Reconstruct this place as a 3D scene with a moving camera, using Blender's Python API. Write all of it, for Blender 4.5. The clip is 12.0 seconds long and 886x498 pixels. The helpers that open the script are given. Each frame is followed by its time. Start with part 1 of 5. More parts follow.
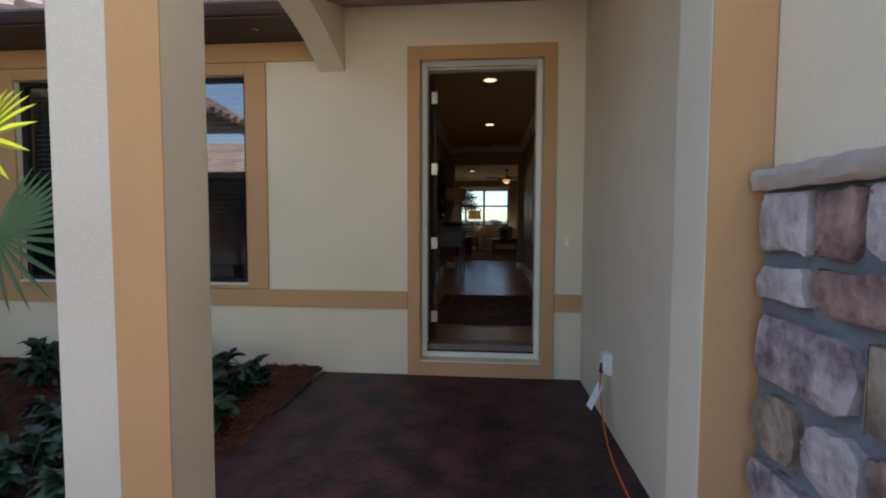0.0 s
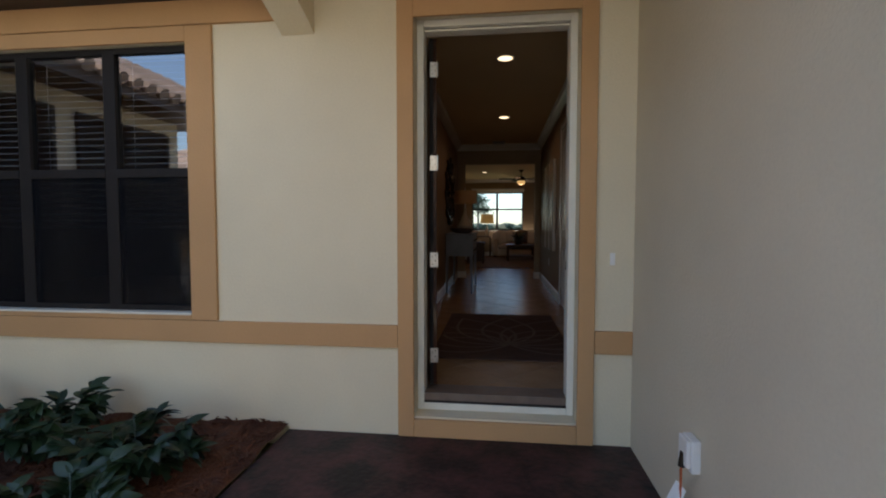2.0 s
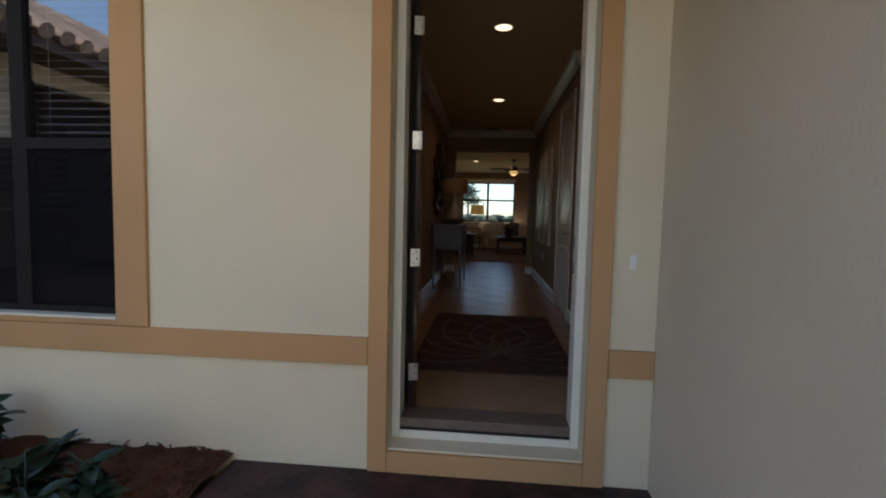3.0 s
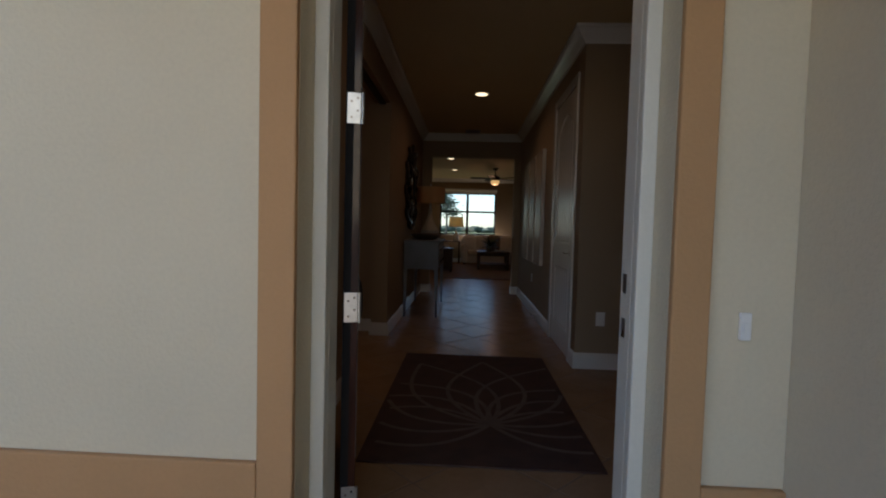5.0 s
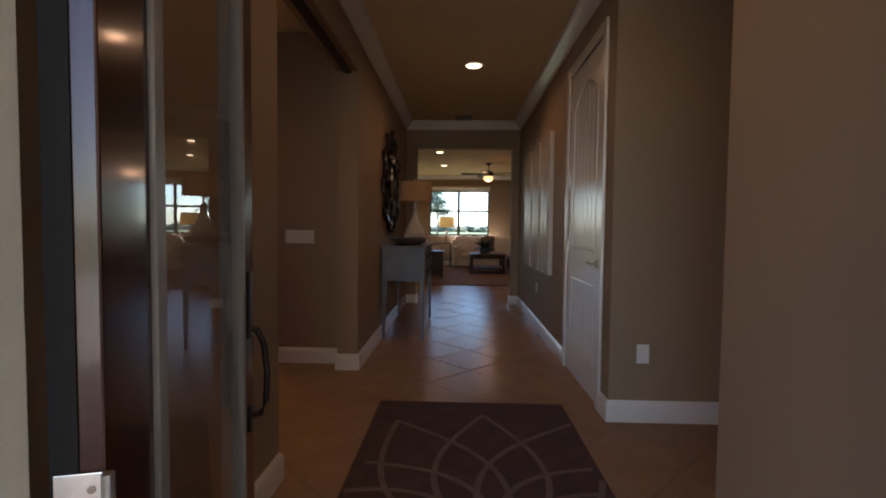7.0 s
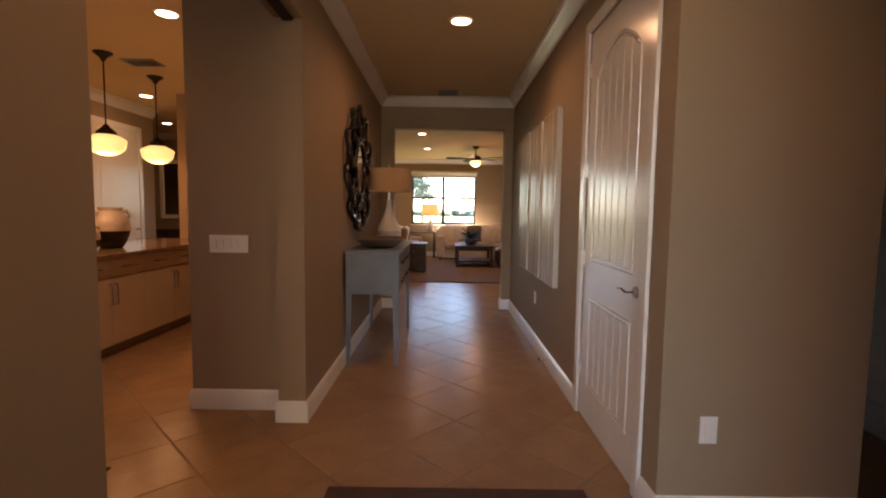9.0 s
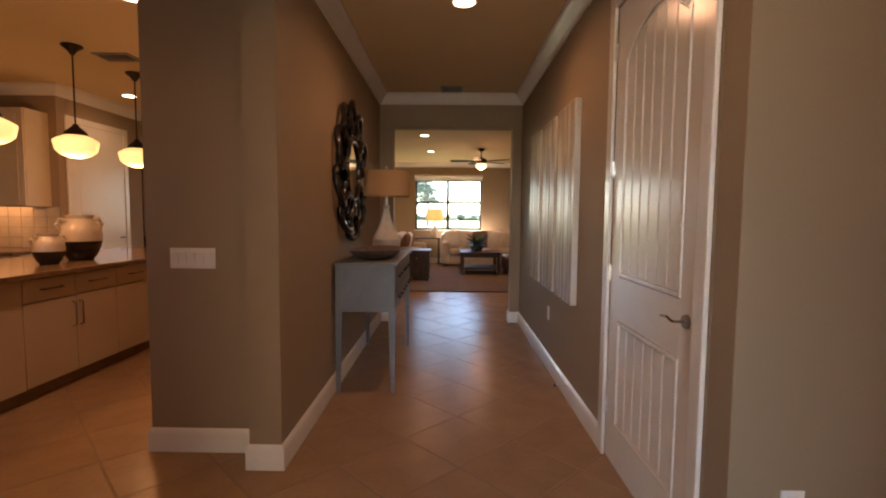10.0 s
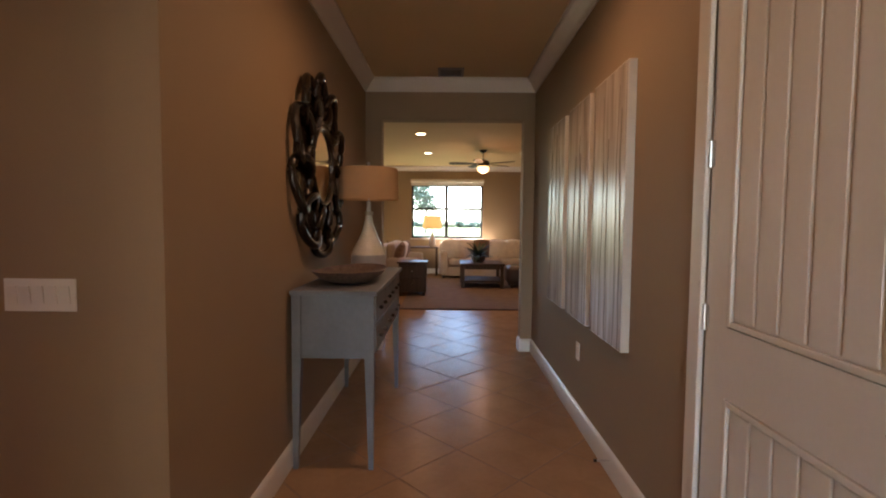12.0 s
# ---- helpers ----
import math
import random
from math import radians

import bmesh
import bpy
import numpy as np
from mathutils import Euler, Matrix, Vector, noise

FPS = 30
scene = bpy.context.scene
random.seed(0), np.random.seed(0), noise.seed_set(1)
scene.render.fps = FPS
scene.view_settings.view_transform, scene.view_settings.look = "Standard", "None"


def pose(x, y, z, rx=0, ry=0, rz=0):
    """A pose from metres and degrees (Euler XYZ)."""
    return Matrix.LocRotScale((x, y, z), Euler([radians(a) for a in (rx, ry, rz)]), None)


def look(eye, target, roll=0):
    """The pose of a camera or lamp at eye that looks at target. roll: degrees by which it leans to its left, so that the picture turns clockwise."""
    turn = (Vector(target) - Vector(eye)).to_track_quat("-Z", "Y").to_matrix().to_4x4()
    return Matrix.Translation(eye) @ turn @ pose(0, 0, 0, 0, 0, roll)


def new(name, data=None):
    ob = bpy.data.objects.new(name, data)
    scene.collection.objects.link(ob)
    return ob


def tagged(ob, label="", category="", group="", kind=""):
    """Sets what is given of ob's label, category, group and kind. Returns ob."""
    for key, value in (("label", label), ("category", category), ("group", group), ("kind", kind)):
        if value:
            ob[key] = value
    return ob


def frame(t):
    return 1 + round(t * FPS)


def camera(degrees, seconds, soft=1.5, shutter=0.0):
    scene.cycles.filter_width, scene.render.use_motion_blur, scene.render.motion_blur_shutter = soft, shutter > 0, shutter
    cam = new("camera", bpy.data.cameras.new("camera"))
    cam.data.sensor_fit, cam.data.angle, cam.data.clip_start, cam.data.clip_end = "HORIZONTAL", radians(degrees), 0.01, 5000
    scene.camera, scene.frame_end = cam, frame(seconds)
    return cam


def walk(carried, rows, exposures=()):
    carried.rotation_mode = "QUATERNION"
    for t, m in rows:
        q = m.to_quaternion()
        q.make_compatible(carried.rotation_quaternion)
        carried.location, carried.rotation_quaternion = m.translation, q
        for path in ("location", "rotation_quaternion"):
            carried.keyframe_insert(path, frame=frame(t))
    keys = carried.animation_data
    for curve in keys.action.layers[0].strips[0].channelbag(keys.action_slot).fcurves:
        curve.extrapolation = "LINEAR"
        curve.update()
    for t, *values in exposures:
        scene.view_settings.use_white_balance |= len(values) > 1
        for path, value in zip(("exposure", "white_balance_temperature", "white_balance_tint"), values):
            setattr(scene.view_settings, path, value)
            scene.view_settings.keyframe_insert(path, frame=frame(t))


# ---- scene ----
cam = camera(86.3, 12.0, soft=2.0)
PATH = [
    (0, (0.038, -3.963, 1.07), (-0.142, -1.974, 0.958), 0.2),
    (0.5, (0.043, -3.732, 1.08), (-0.163, -1.745, 0.977), 0.1),
    (1, (0.024, -3.503, 1.086), (-0.184, -1.516, 0.999), 0.1),
    (1.5, (0.016, -3.249, 1.091), (-0.198, -1.262, 1.002), 0.1),
    (2, (0.016, -2.954, 1.12), (-0.217, -0.971, 1.021), 0.0),
    (2.5, (0.018, -2.668, 1.115), (-0.193, -0.684, 0.988), 0.7),
    (3, (-0.016, -2.398, 1.126), (-0.202, -0.412, 0.986), 1.3),
    (5, (-0.047, -1.295, 1.16), (-0.145, 0.7, 1.07), 1.5),
    (5.5, (-0.036, -1.04, 1.151), (-0.136, 0.956, 1.064), 1.1),
    (6, (-0.058, -0.751, 1.175), (-0.138, 1.245, 1.077), 1.2),
    (6.5, (-0.05, -0.448, 1.192), (-0.132, 1.548, 1.09), 0.9),
    (7, (-0.046, -0.196, 1.188), (-0.11, 1.801, 1.098), 0.6),
    (9, (-0.028, 0.796, 1.326), (-0.028, 2.79, 1.167), 0.8),
    (9.5, (-0.021, 1.013, 1.34), (-0.016, 3.007, 1.19), 0.8),
    (10, (0.0, 1.262, 1.344), (-0.025, 3.257, 1.203), 0.5),
    (10.5, (0.006, 1.509, 1.341), (-0.025, 3.504, 1.21), 0.5),
    (11, (0.003, 1.744, 1.354), (-0.021, 3.74, 1.228), 0.7),
    (11.5, (-0.011, 1.997, 1.353), (-0.035, 3.993, 1.232), 0.7),
    (12, (-0.006, 2.23, 1.36), (-0.025, 4.227, 1.248), 0.5),
]
walk(cam, [(t, look(eye, target, roll)) for t, eye, target, roll in PATH],
     exposures=[(0, 1.34, 6100, 11), (1.0, 1.32, 6150, 11), (1.5, 1.5, 6200, 12), (2.0, 1.6, 6200, 12), (3.0, 1.54, 6150, 11), (5.0, 1.52, 5900, 11), (5.5, 1.66, 5900, 12), (6.5, 2.2, 5950, 15), (7.2, 3.55, 6050, 16), (9, 4.35, 6950, 20), (10.5, 4.45, 6750, 18), (12, 4.4, 6450, 15)])

# ---- world and light ----
sun_dir = Vector((-0.56, 0.42, 0.70)).normalized()      # towards the sun: behind the house, to the west
world = bpy.data.worlds.new("world")
scene.world = world
world.use_nodes = True
wn = world.node_tree.nodes
sky = wn.new("ShaderNodeTexSky")
sky.sky_type = "NISHITA"
sky.sun_disc = False
sky.sun_elevation = math.asin(sun_dir.z)
sky.sun_rotation = math.atan2(sun_dir.x, sun_dir.y)
sky.air_density, sky.dust_density, sky.ozone_density = 1.0, 0.6, 1.2
wn["Background"].inputs["Strength"].default_value = 0.15
world.node_tree.links.new(sky.outputs["Color"], wn["Background"].inputs["Color"])

sun_data = bpy.data.lights.new("sun", "SUN")
sun_data.energy, sun_data.angle, sun_data.color = 5.0, radians(0.55), (1.0, 0.94, 0.84)
sun = new("sun", sun_data)
sun.rotation_euler = sun_dir.to_track_quat("Z", "Y").to_euler()


def lamp(kind, name, loc, watts, color, size=0.1, aim=None, spot=None):
    data = bpy.data.lights.new(name, kind)
    data.energy, data.color = watts * 0.60, color
    if kind == "AREA":
        data.size = size
    else:
        data.shadow_soft_size = size
    if spot:
        data.spot_size, data.spot_blend = radians(spot), 0.7
    ob = new(name, data)
    ob.matrix_world = look(loc, aim or (loc[0], loc[1] + 0.001, loc[2] - 1))
    return ob


WARM = (1.0, 0.52, 0.27)
AMBER = (1.0, 0.47, 0.19)
# the first is an added fill for the dark space beyond the kitchen
CANS = [(-5.0, 9.4), (0.075, 2.0), (0.09, 4.66), (-0.47, 10.17), (-0.44, 12.35), (-4.08, 7.34), (1.5, 10.2), (1.6, 12.35), (-2.2, 4.6), (-2.4, 2.4), (-2.4, 7.6)]
CEIL = 2.83
CAN_WATTS = [1.6, 2.5, 3.4, 3.0, 3.0, 0.8, 3.0, 3.0, 4.4, 2.4, 1.6]

# ---- materials ----


def mat(name, color, rough=0.6, metal=0.0, vary=0.12, scale=6.0, fine=90.0, bump=0.15, depth=0.002, second=None, spec=0.5, per_object=0.0, ramp_at=(0.25, 0.72)):
    """A surface with two scales of colour variation and a fine relief."""
    m = bpy.data.materials.new(name)
    m.use_nodes = True
    n, l = m.node_tree.nodes, m.node_tree.links
    b = n["Principled BSDF"]
    tc = n.new("ShaderNodeTexCoord")
    big = n.new("ShaderNodeTexNoise")
    big.inputs["Scale"].default_value, big.inputs["Detail"].default_value = scale, 3
    small = n.new("ShaderNodeTexNoise")
    small.inputs["Scale"].default_value, small.inputs["Detail"].default_value = fine, 2
    l.new(tc.outputs["Object"], big.inputs["Vector"])
    l.new(tc.outputs["Object"], small.inputs["Vector"])
    ramp = n.new("ShaderNodeValToRGB")
    lo = second or tuple(c * (1 - 2 * vary) for c in color)
    hi = color if second else tuple(min(1, c * (1 + vary)) for c in color)
    ramp.color_ramp.elements[0].color, ramp.color_ramp.elements[1].color = (*lo, 1), (*hi, 1)
    ramp.color_ramp.elements[0].position, ramp.color_ramp.elements[1].position = ramp_at
    mixf = n.new("ShaderNodeMath")
    mixf.operation = "MULTIPLY_ADD"
    mixf.inputs[1].default_value = 0.3
    l.new(small.outputs["Fac"], mixf.inputs[0])
    off = n.new("ShaderNodeMath")
    off.operation = "MULTIPLY_ADD"
    off.inputs[1].default_value, off.inputs[2].default_value = 0.8, -0.05
    l.new(big.outputs["Fac"], off.inputs[0])
    l.new(off.outputs[0], mixf.inputs[2])
    fac = mixf.outputs[0]
    if per_object:
        info = n.new("ShaderNodeObjectInfo")
        po = n.new("ShaderNodeMath")
        po.operation = "MULTIPLY_ADD"
        po.inputs[1].default_value, po.inputs[2].default_value = per_object, -per_object / 2
        l.new(info.outputs["Random"], po.inputs[0])
        add = n.new("ShaderNodeMath")
        l.new(po.outputs[0], add.inputs[0])
        l.new(fac, add.inputs[1])
        fac = add.outputs[0]
    l.new(fac, ramp.inputs["Fac"])
    l.new(ramp.outputs["Color"], b.inputs["Base Color"])
    rr = n.new("ShaderNodeMapRange")
    rr.inputs["To Min"].default_value, rr.inputs["To Max"].default_value = max(0.02, rough - 0.04), min(1, rough + 0.04)
    l.new(big.outputs["Fac"], rr.inputs["Value"])
    l.new(rr.outputs[0], b.inputs["Roughness"])
    b.inputs["Metallic"].default_value = metal
    b.inputs["Specular IOR Level"].default_value = spec
    if bump:
        bn = n.new("ShaderNodeBump")
        bn.inputs["Strength"].default_value, bn.inputs["Distance"].default_value = bump, depth
        l.new(small.outputs["Fac"], bn.inputs["Height"])
        l.new(bn.outputs["Normal"], b.inputs["Normal"])
    return m


def glow(name, color, strength):
    m = bpy.data.materials.new(name)
    m.use_nodes = True
    b = m.node_tree.nodes["Principled BSDF"]
    b.inputs["Base Color"].default_value = (0.8, 0.78, 0.7, 1)
    b.inputs["Emission Color"].default_value = (*color, 1)
    b.inputs["Emission Strength"].default_value = strength
    return m


def glass(name, rough=0.0, color=(1, 1, 1), ior=1.6):
    """A thin pane: clear, with the glossy reflection of glass, alike from both sides."""
    m = bpy.data.materials.new(name)
    m.use_nodes = True
    n, l = m.node_tree.nodes, m.node_tree.links
    tr, gl, mx, lw = n.new("ShaderNodeBsdfTransparent"), n.new("ShaderNodeBsdfGlossy"), n.new("ShaderNodeMixShader"), n.new("ShaderNodeLayerWeight")
    tr.inputs["Color"].default_value = (*color, 1)
    gl.inputs["Roughness"].default_value = rough
    lw.inputs["Blend"].default_value = 0.5
    power, fac = n.new("ShaderNodeMath"), n.new("ShaderNodeMath")
    power.operation, fac.operation = "POWER", "MULTIPLY_ADD"
    head_on = 1.6 * ((ior - 1) / (ior + 1)) ** 2          # both faces of the pane
    power.inputs[1].default_value = 5.0
    fac.inputs[1].default_value, fac.inputs[2].default_value = 1 - head_on, head_on
    l.new(lw.outputs["Facing"], power.inputs[0])
    l.new(power.outputs[0], fac.inputs[0])
    l.new(fac.outputs[0], mx.inputs[0])
    l.new(tr.outputs[0], mx.inputs[1])
    l.new(gl.outputs[0], mx.inputs[2])
    l.new(mx.outputs[0], n["Material Output"].inputs["Surface"])
    return m


def wood(name, dark, light, rough=0.35, scale=3.0, coat=0.0, spec=0.5):
    m = bpy.data.materials.new(name)
    m.use_nodes = True
    n, l = m.node_tree.nodes, m.node_tree.links
    b = n["Principled BSDF"]
    tc, mp = n.new("ShaderNodeTexCoord"), n.new("ShaderNodeMapping")
    mp.inputs["Scale"].default_value = (scale * 6, scale * 6, scale * 0.5)
    no, rp, bn = n.new("ShaderNodeTexNoise"), n.new("ShaderNodeValToRGB"), n.new("ShaderNodeBump")
    no.inputs["Scale"].default_value, no.inputs["Detail"].default_value, no.inputs["Distortion"].default_value = 2.0, 8, 0.6
    rp.color_ramp.elements[0].color, rp.color_ramp.elements[1].color = (*dark, 1), (*light, 1)
    rp.color_ramp.elements[0].position, rp.color_ramp.elements[1].position = 0.3, 0.7
    bn.inputs["Strength"].default_value, bn.inputs["Distance"].default_value = 0.1, 0.001
    l.new(tc.outputs["Object"], mp.inputs["Vector"])
    l.new(mp.outputs[0], no.inputs["Vector"])
    l.new(no.outputs["Fac"], rp.inputs["Fac"])
    l.new(no.outputs["Fac"], bn.inputs["Height"])
    l.new(rp.outputs["Color"], b.inputs["Base Color"])
    l.new(bn.outputs["Normal"], b.inputs["Normal"])
    b.inputs["Roughness"].default_value = rough
    b.inputs["Specular IOR Level"].default_value = spec
    b.inputs["Coat Weight"].default_value = coat
    b.inputs["Coat Roughness"].default_value = 0.08
    return m


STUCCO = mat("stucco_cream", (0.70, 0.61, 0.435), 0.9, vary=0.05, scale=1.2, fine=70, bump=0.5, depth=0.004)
# the front wall's cream again, with shade mixed into the colour
STUCCO_SHADED = mat("stucco_cream_shaded", (0.62, 0.545, 0.405), 0.9, vary=0.05, scale=1.5, fine=70, bump=0.5, depth=0.004)
COLUMN_GREY = mat("stucco_light_grey", (0.60, 0.545, 0.455), 0.9, vary=0.06, scale=1.5, fine=70, bump=0.5, depth=0.004)
TAN = mat("tan_trim_paint", (0.50, 0.287, 0.130), 0.85, vary=0.05, scale=1.5, fine=80, bump=0.45, depth=0.003)
# ceiling out of view; ochre picked to throw warm light on the upper porch
PORCH_CEIL = mat("ochre_warm_bounce", (0.70, 0.46, 0.20), 0.85, vary=0.05, scale=1.5, fine=80, bump=0.3, depth=0.003)
WHITE_FRAME = mat("white_frame_paint", (0.72, 0.68, 0.58), 0.5, vary=0.05, scale=3, bump=0.05)
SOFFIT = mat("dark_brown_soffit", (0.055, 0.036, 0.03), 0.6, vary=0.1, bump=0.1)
ROOF_TILE = mat("clay_roof_tile", (0.42, 0.30, 0.23), 0.85, vary=0.25, scale=2.0, fine=30, bump=0.4, depth=0.004, per_object=0.4)
BRONZE = mat("dark_bronze_frame", (0.020, 0.017, 0.016), 0.6, vary=0.1, bump=0.05, spec=0.15)
BLIND = mat("pale_blind_slats", (0.66, 0.63, 0.58), 0.5, vary=0.05, bump=0.05)
PORCH = mat("stained_porch_slab", (0.095, 0.036, 0.036), 0.55, scale=4.6, fine=26, bump=0.7, depth=0.006, second=(0.008, 0.005, 0.007), spec=0.4, ramp_at=(0.38, 0.74))
MULCH = mat("red_mulch", (0.125, 0.038, 0.012), 0.95, scale=9.0, fine=60, bump=1.0, depth=0.02, second=(0.04, 0.014, 0.007))
LEAF = mat("dark_green_leaf", (0.024, 0.052, 0.021), 0.45, scale=4, fine=40, bump=0.2, second=(0.009, 0.024, 0.010), per_object=0.5)
# one palm in two tones: sun on the upper frond is in the colour
PALM_SUNLIT = mat("palm_leaf_sunlit", (0.42, 0.46, 0.04), 0.45, scale=4, fine=40, bump=0.1, second=(0.30, 0.36, 0.03))
pn, plk = PALM_SUNLIT.node_tree.nodes, PALM_SUNLIT.node_tree.links
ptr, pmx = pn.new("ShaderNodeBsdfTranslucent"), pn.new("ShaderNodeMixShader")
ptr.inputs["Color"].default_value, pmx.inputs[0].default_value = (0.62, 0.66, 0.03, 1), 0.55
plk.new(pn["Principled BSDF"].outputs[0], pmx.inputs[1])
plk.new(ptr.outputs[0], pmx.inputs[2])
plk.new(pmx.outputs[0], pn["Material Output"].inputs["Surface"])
PALM_SHADED = mat("palm_leaf_shaded", (0.075, 0.13, 0.045), 0.5, scale=4, fine=40, bump=0.1, second=(0.03, 0.07, 0.02))
MORTAR = mat("blue_grey_mortar", (0.16, 0.17, 0.18), 0.95, scale=8, fine=60, bump=0.8, depth=0.006)
STONES = [mat("stone_buff", (0.46, 0.40, 0.38), 0.85, scale=7, fine=34, bump=0.9, depth=0.012, second=(0.22, 0.18, 0.17), ramp_at=(0.3, 0.6)),
          mat("stone_mauve", (0.40, 0.34, 0.33), 0.85, scale=9, fine=34, bump=0.9, depth=0.012, second=(0.12, 0.085, 0.09), ramp_at=(0.36, 0.62)),
          mat("stone_red", (0.30, 0.20, 0.165), 0.85, scale=8, fine=34, bump=0.9, depth=0.012, second=(0.10, 0.055, 0.05), ramp_at=(0.34, 0.62)),
          mat("stone_tan", (0.32, 0.25, 0.18), 0.85, scale=8, fine=34, bump=0.9, depth=0.012, second=(0.12, 0.085, 0.06), ramp_at=(0.34, 0.62))]
CAP = mat("cast_stone_cap", (0.44, 0.37, 0.31), 0.85, scale=7, fine=40, bump=0.5, depth=0.005, second=(0.30, 0.24, 0.20))
TAUPE = mat("taupe_wall_paint", (0.318, 0.230, 0.144), 0.65, vary=0.03, scale=1.0, fine=120, bump=0.15, depth=0.001)
CEIL_PAINT = mat("cream_ceiling_paint", (0.70, 0.555, 0.315), 0.8, vary=0.03, scale=1.0, fine=60, bump=0.35, depth=0.002)
WHITE = mat("white_trim_paint", (0.78, 0.75, 0.69), 0.22, vary=0.03, scale=2, fine=60, bump=0.05)
PLATE = mat("white_plastic", (0.8, 0.78, 0.74), 0.35, vary=0.02, bump=0.0)
MAHOGANY = wood("mahogany", (0.022, 0.008, 0.005), (0.055, 0.020, 0.011), 0.22, coat=0.3, spec=0.2)
SEAL_AND_SHADE = mat("black_seal_and_shade_pane", (0.012, 0.011, 0.011), 0.8, vary=0.1, bump=0.1, spec=0.15)
GREY_BEAD = mat("grey_glazing_bead", (0.27, 0.26, 0.25), 0.4, vary=0.06, bump=0.05)
STEEL = mat("brushed_steel", (0.62, 0.60, 0.57), 0.32, metal=1.0, vary=0.1, scale=20, bump=0.1)
PEWTER = mat("dark_pewter", (0.32, 0.28, 0.24), 0.28, metal=1.0, vary=0.1, bump=0.05)
BLACK_METAL = mat("oiled_bronze", (0.030, 0.022, 0.018), 0.35, metal=0.6, vary=0.1, bump=0.05)
GLASS = glass("clear_glass")
TINTED = glass("tinted_window_glass", color=(0.45, 0.51, 0.55))
LOW_E = glass("reflective_window_glass", color=(0.50, 0.52, 0.54), ior=2.3)
SCREEN = mat("insect_screen", (0.010, 0.010, 0.011), 0.9, vary=0.1, bump=0.1, spec=0.1)
scn, sclk = SCREEN.node_tree.nodes, SCREEN.node_tree.links
sctr, scmx = scn.new("ShaderNodeBsdfTransparent"), scn.new("ShaderNodeMixShader")
scmx.inputs[0].default_value = 0.45                     # the open part of the weave
sclk.new(scn["Principled BSDF"].outputs[0], scmx.inputs[1])
sclk.new(sctr.outputs[0], scmx.inputs[2])
sclk.new(scmx.outputs[0], scn["Material Output"].inputs["Surface"])
TILE = mat("beige_floor_tile", (0.40, 0.262, 0.152), 0.25, scale=4.5, fine=26, bump=0.2, depth=0.002, second=(0.285, 0.178, 0.098), spec=0.09, per_object=0.16, ramp_at=(0.22, 0.85))
GROUT = mat("floor_grout", (0.25, 0.16, 0.092), 0.8, vary=0.1, fine=60)
RUG_BROWN = mat("brown_wool", (0.080, 0.043, 0.031), 0.95, vary=0.2, scale=8, fine=220, bump=0.8, depth=0.004)
RUG_LINE = mat("cream_wool", (0.175, 0.125, 0.092), 0.95, vary=0.15, scale=12, fine=220, bump=0.8, depth=0.004)
CONSOLE_PAINT = mat("blue_grey_chalk_paint", (0.175, 0.19, 0.21), 0.5, vary=0.1, scale=5, fine=40, bump=0.12)
LACQUER = mat("black_brown_lacquer", (0.017, 0.012, 0.010), 0.2, vary=0.2, scale=8, bump=0.05)
MIRROR = mat("mirror_silver", (0.86, 0.86, 0.84), 0.03, metal=1.0, vary=0.0, bump=0.0)
SHADE = mat("linen_shade", (0.58, 0.38, 0.21), 0.9, vary=0.06, scale=8, fine=250, bump=0.5, depth=0.001)
sn, slk = SHADE.node_tree.nodes, SHADE.node_tree.links
strl, smx = sn.new("ShaderNodeBsdfTranslucent"), sn.new("ShaderNodeMixShader")
strl.inputs["Color"].default_value, smx.inputs[0].default_value = (0.75, 0.50, 0.26, 1), 0.4
slk.new(sn["Principled BSDF"].outputs[0], smx.inputs[1])
slk.new(strl.outputs[0], smx.inputs[2])
slk.new(smx.outputs[0], sn["Material Output"].inputs["Surface"])
SHADE_YELLOW = mat("yellow_linen_shade", (0.72, 0.62, 0.40), 0.9, vary=0.06, scale=8, fine=250, bump=0.5, depth=0.001)
yn, ylk = SHADE_YELLOW.node_tree.nodes, SHADE_YELLOW.node_tree.links
ytr, ymx = yn.new("ShaderNodeBsdfTranslucent"), yn.new("ShaderNodeMixShader")
ytr.inputs["Color"].default_value, ymx.inputs[0].default_value = (0.92, 0.80, 0.52, 1), 0.5
ylk.new(yn["Principled BSDF"].outputs[0], ymx.inputs[1])
ylk.new(ytr.outputs[0], ymx.inputs[2])
ylk.new(ymx.outputs[0], yn["Material Output"].inputs["Surface"])
CERAMIC = mat("cream_glazed_ceramic", (0.60, 0.52, 0.40), 0.21, vary=0.1, scale=7, fine=40, bump=0.05)
CERAMIC_BASE = mat("greyed_glazed_ceramic", (0.42, 0.38, 0.34), 0.4, vary=0.1, scale=9, fine=60, bump=0.1)
BOWL = wood("weathered_bowl_wood", (0.085, 0.055, 0.044), (0.21, 0.148, 0.115), 0.5, 5)
CANVAS_LINE = mat("umber_branch_line", (0.24, 0.19, 0.155), 0.6, vary=0.1, bump=0.1)
CANVAS_FACE = wood("streaked_canvas_paint", (0.30, 0.25, 0.21), (0.60, 0.54, 0.47), 0.26, 1.6)
CANVAS = mat("white_relief_canvas", (0.70, 0.64, 0.56), 0.5, vary=0.03, scale=5, fine=40, bump=0.2)
CABINET = mat("cream_cabinet_paint", (0.62, 0.53, 0.40), 0.38, vary=0.03, scale=3, bump=0.04)
COUNTER = mat("brown_stone_counter", (0.26, 0.17, 0.10), 0.12, scale=14, fine=80, bump=0.0, second=(0.12, 0.075, 0.045))
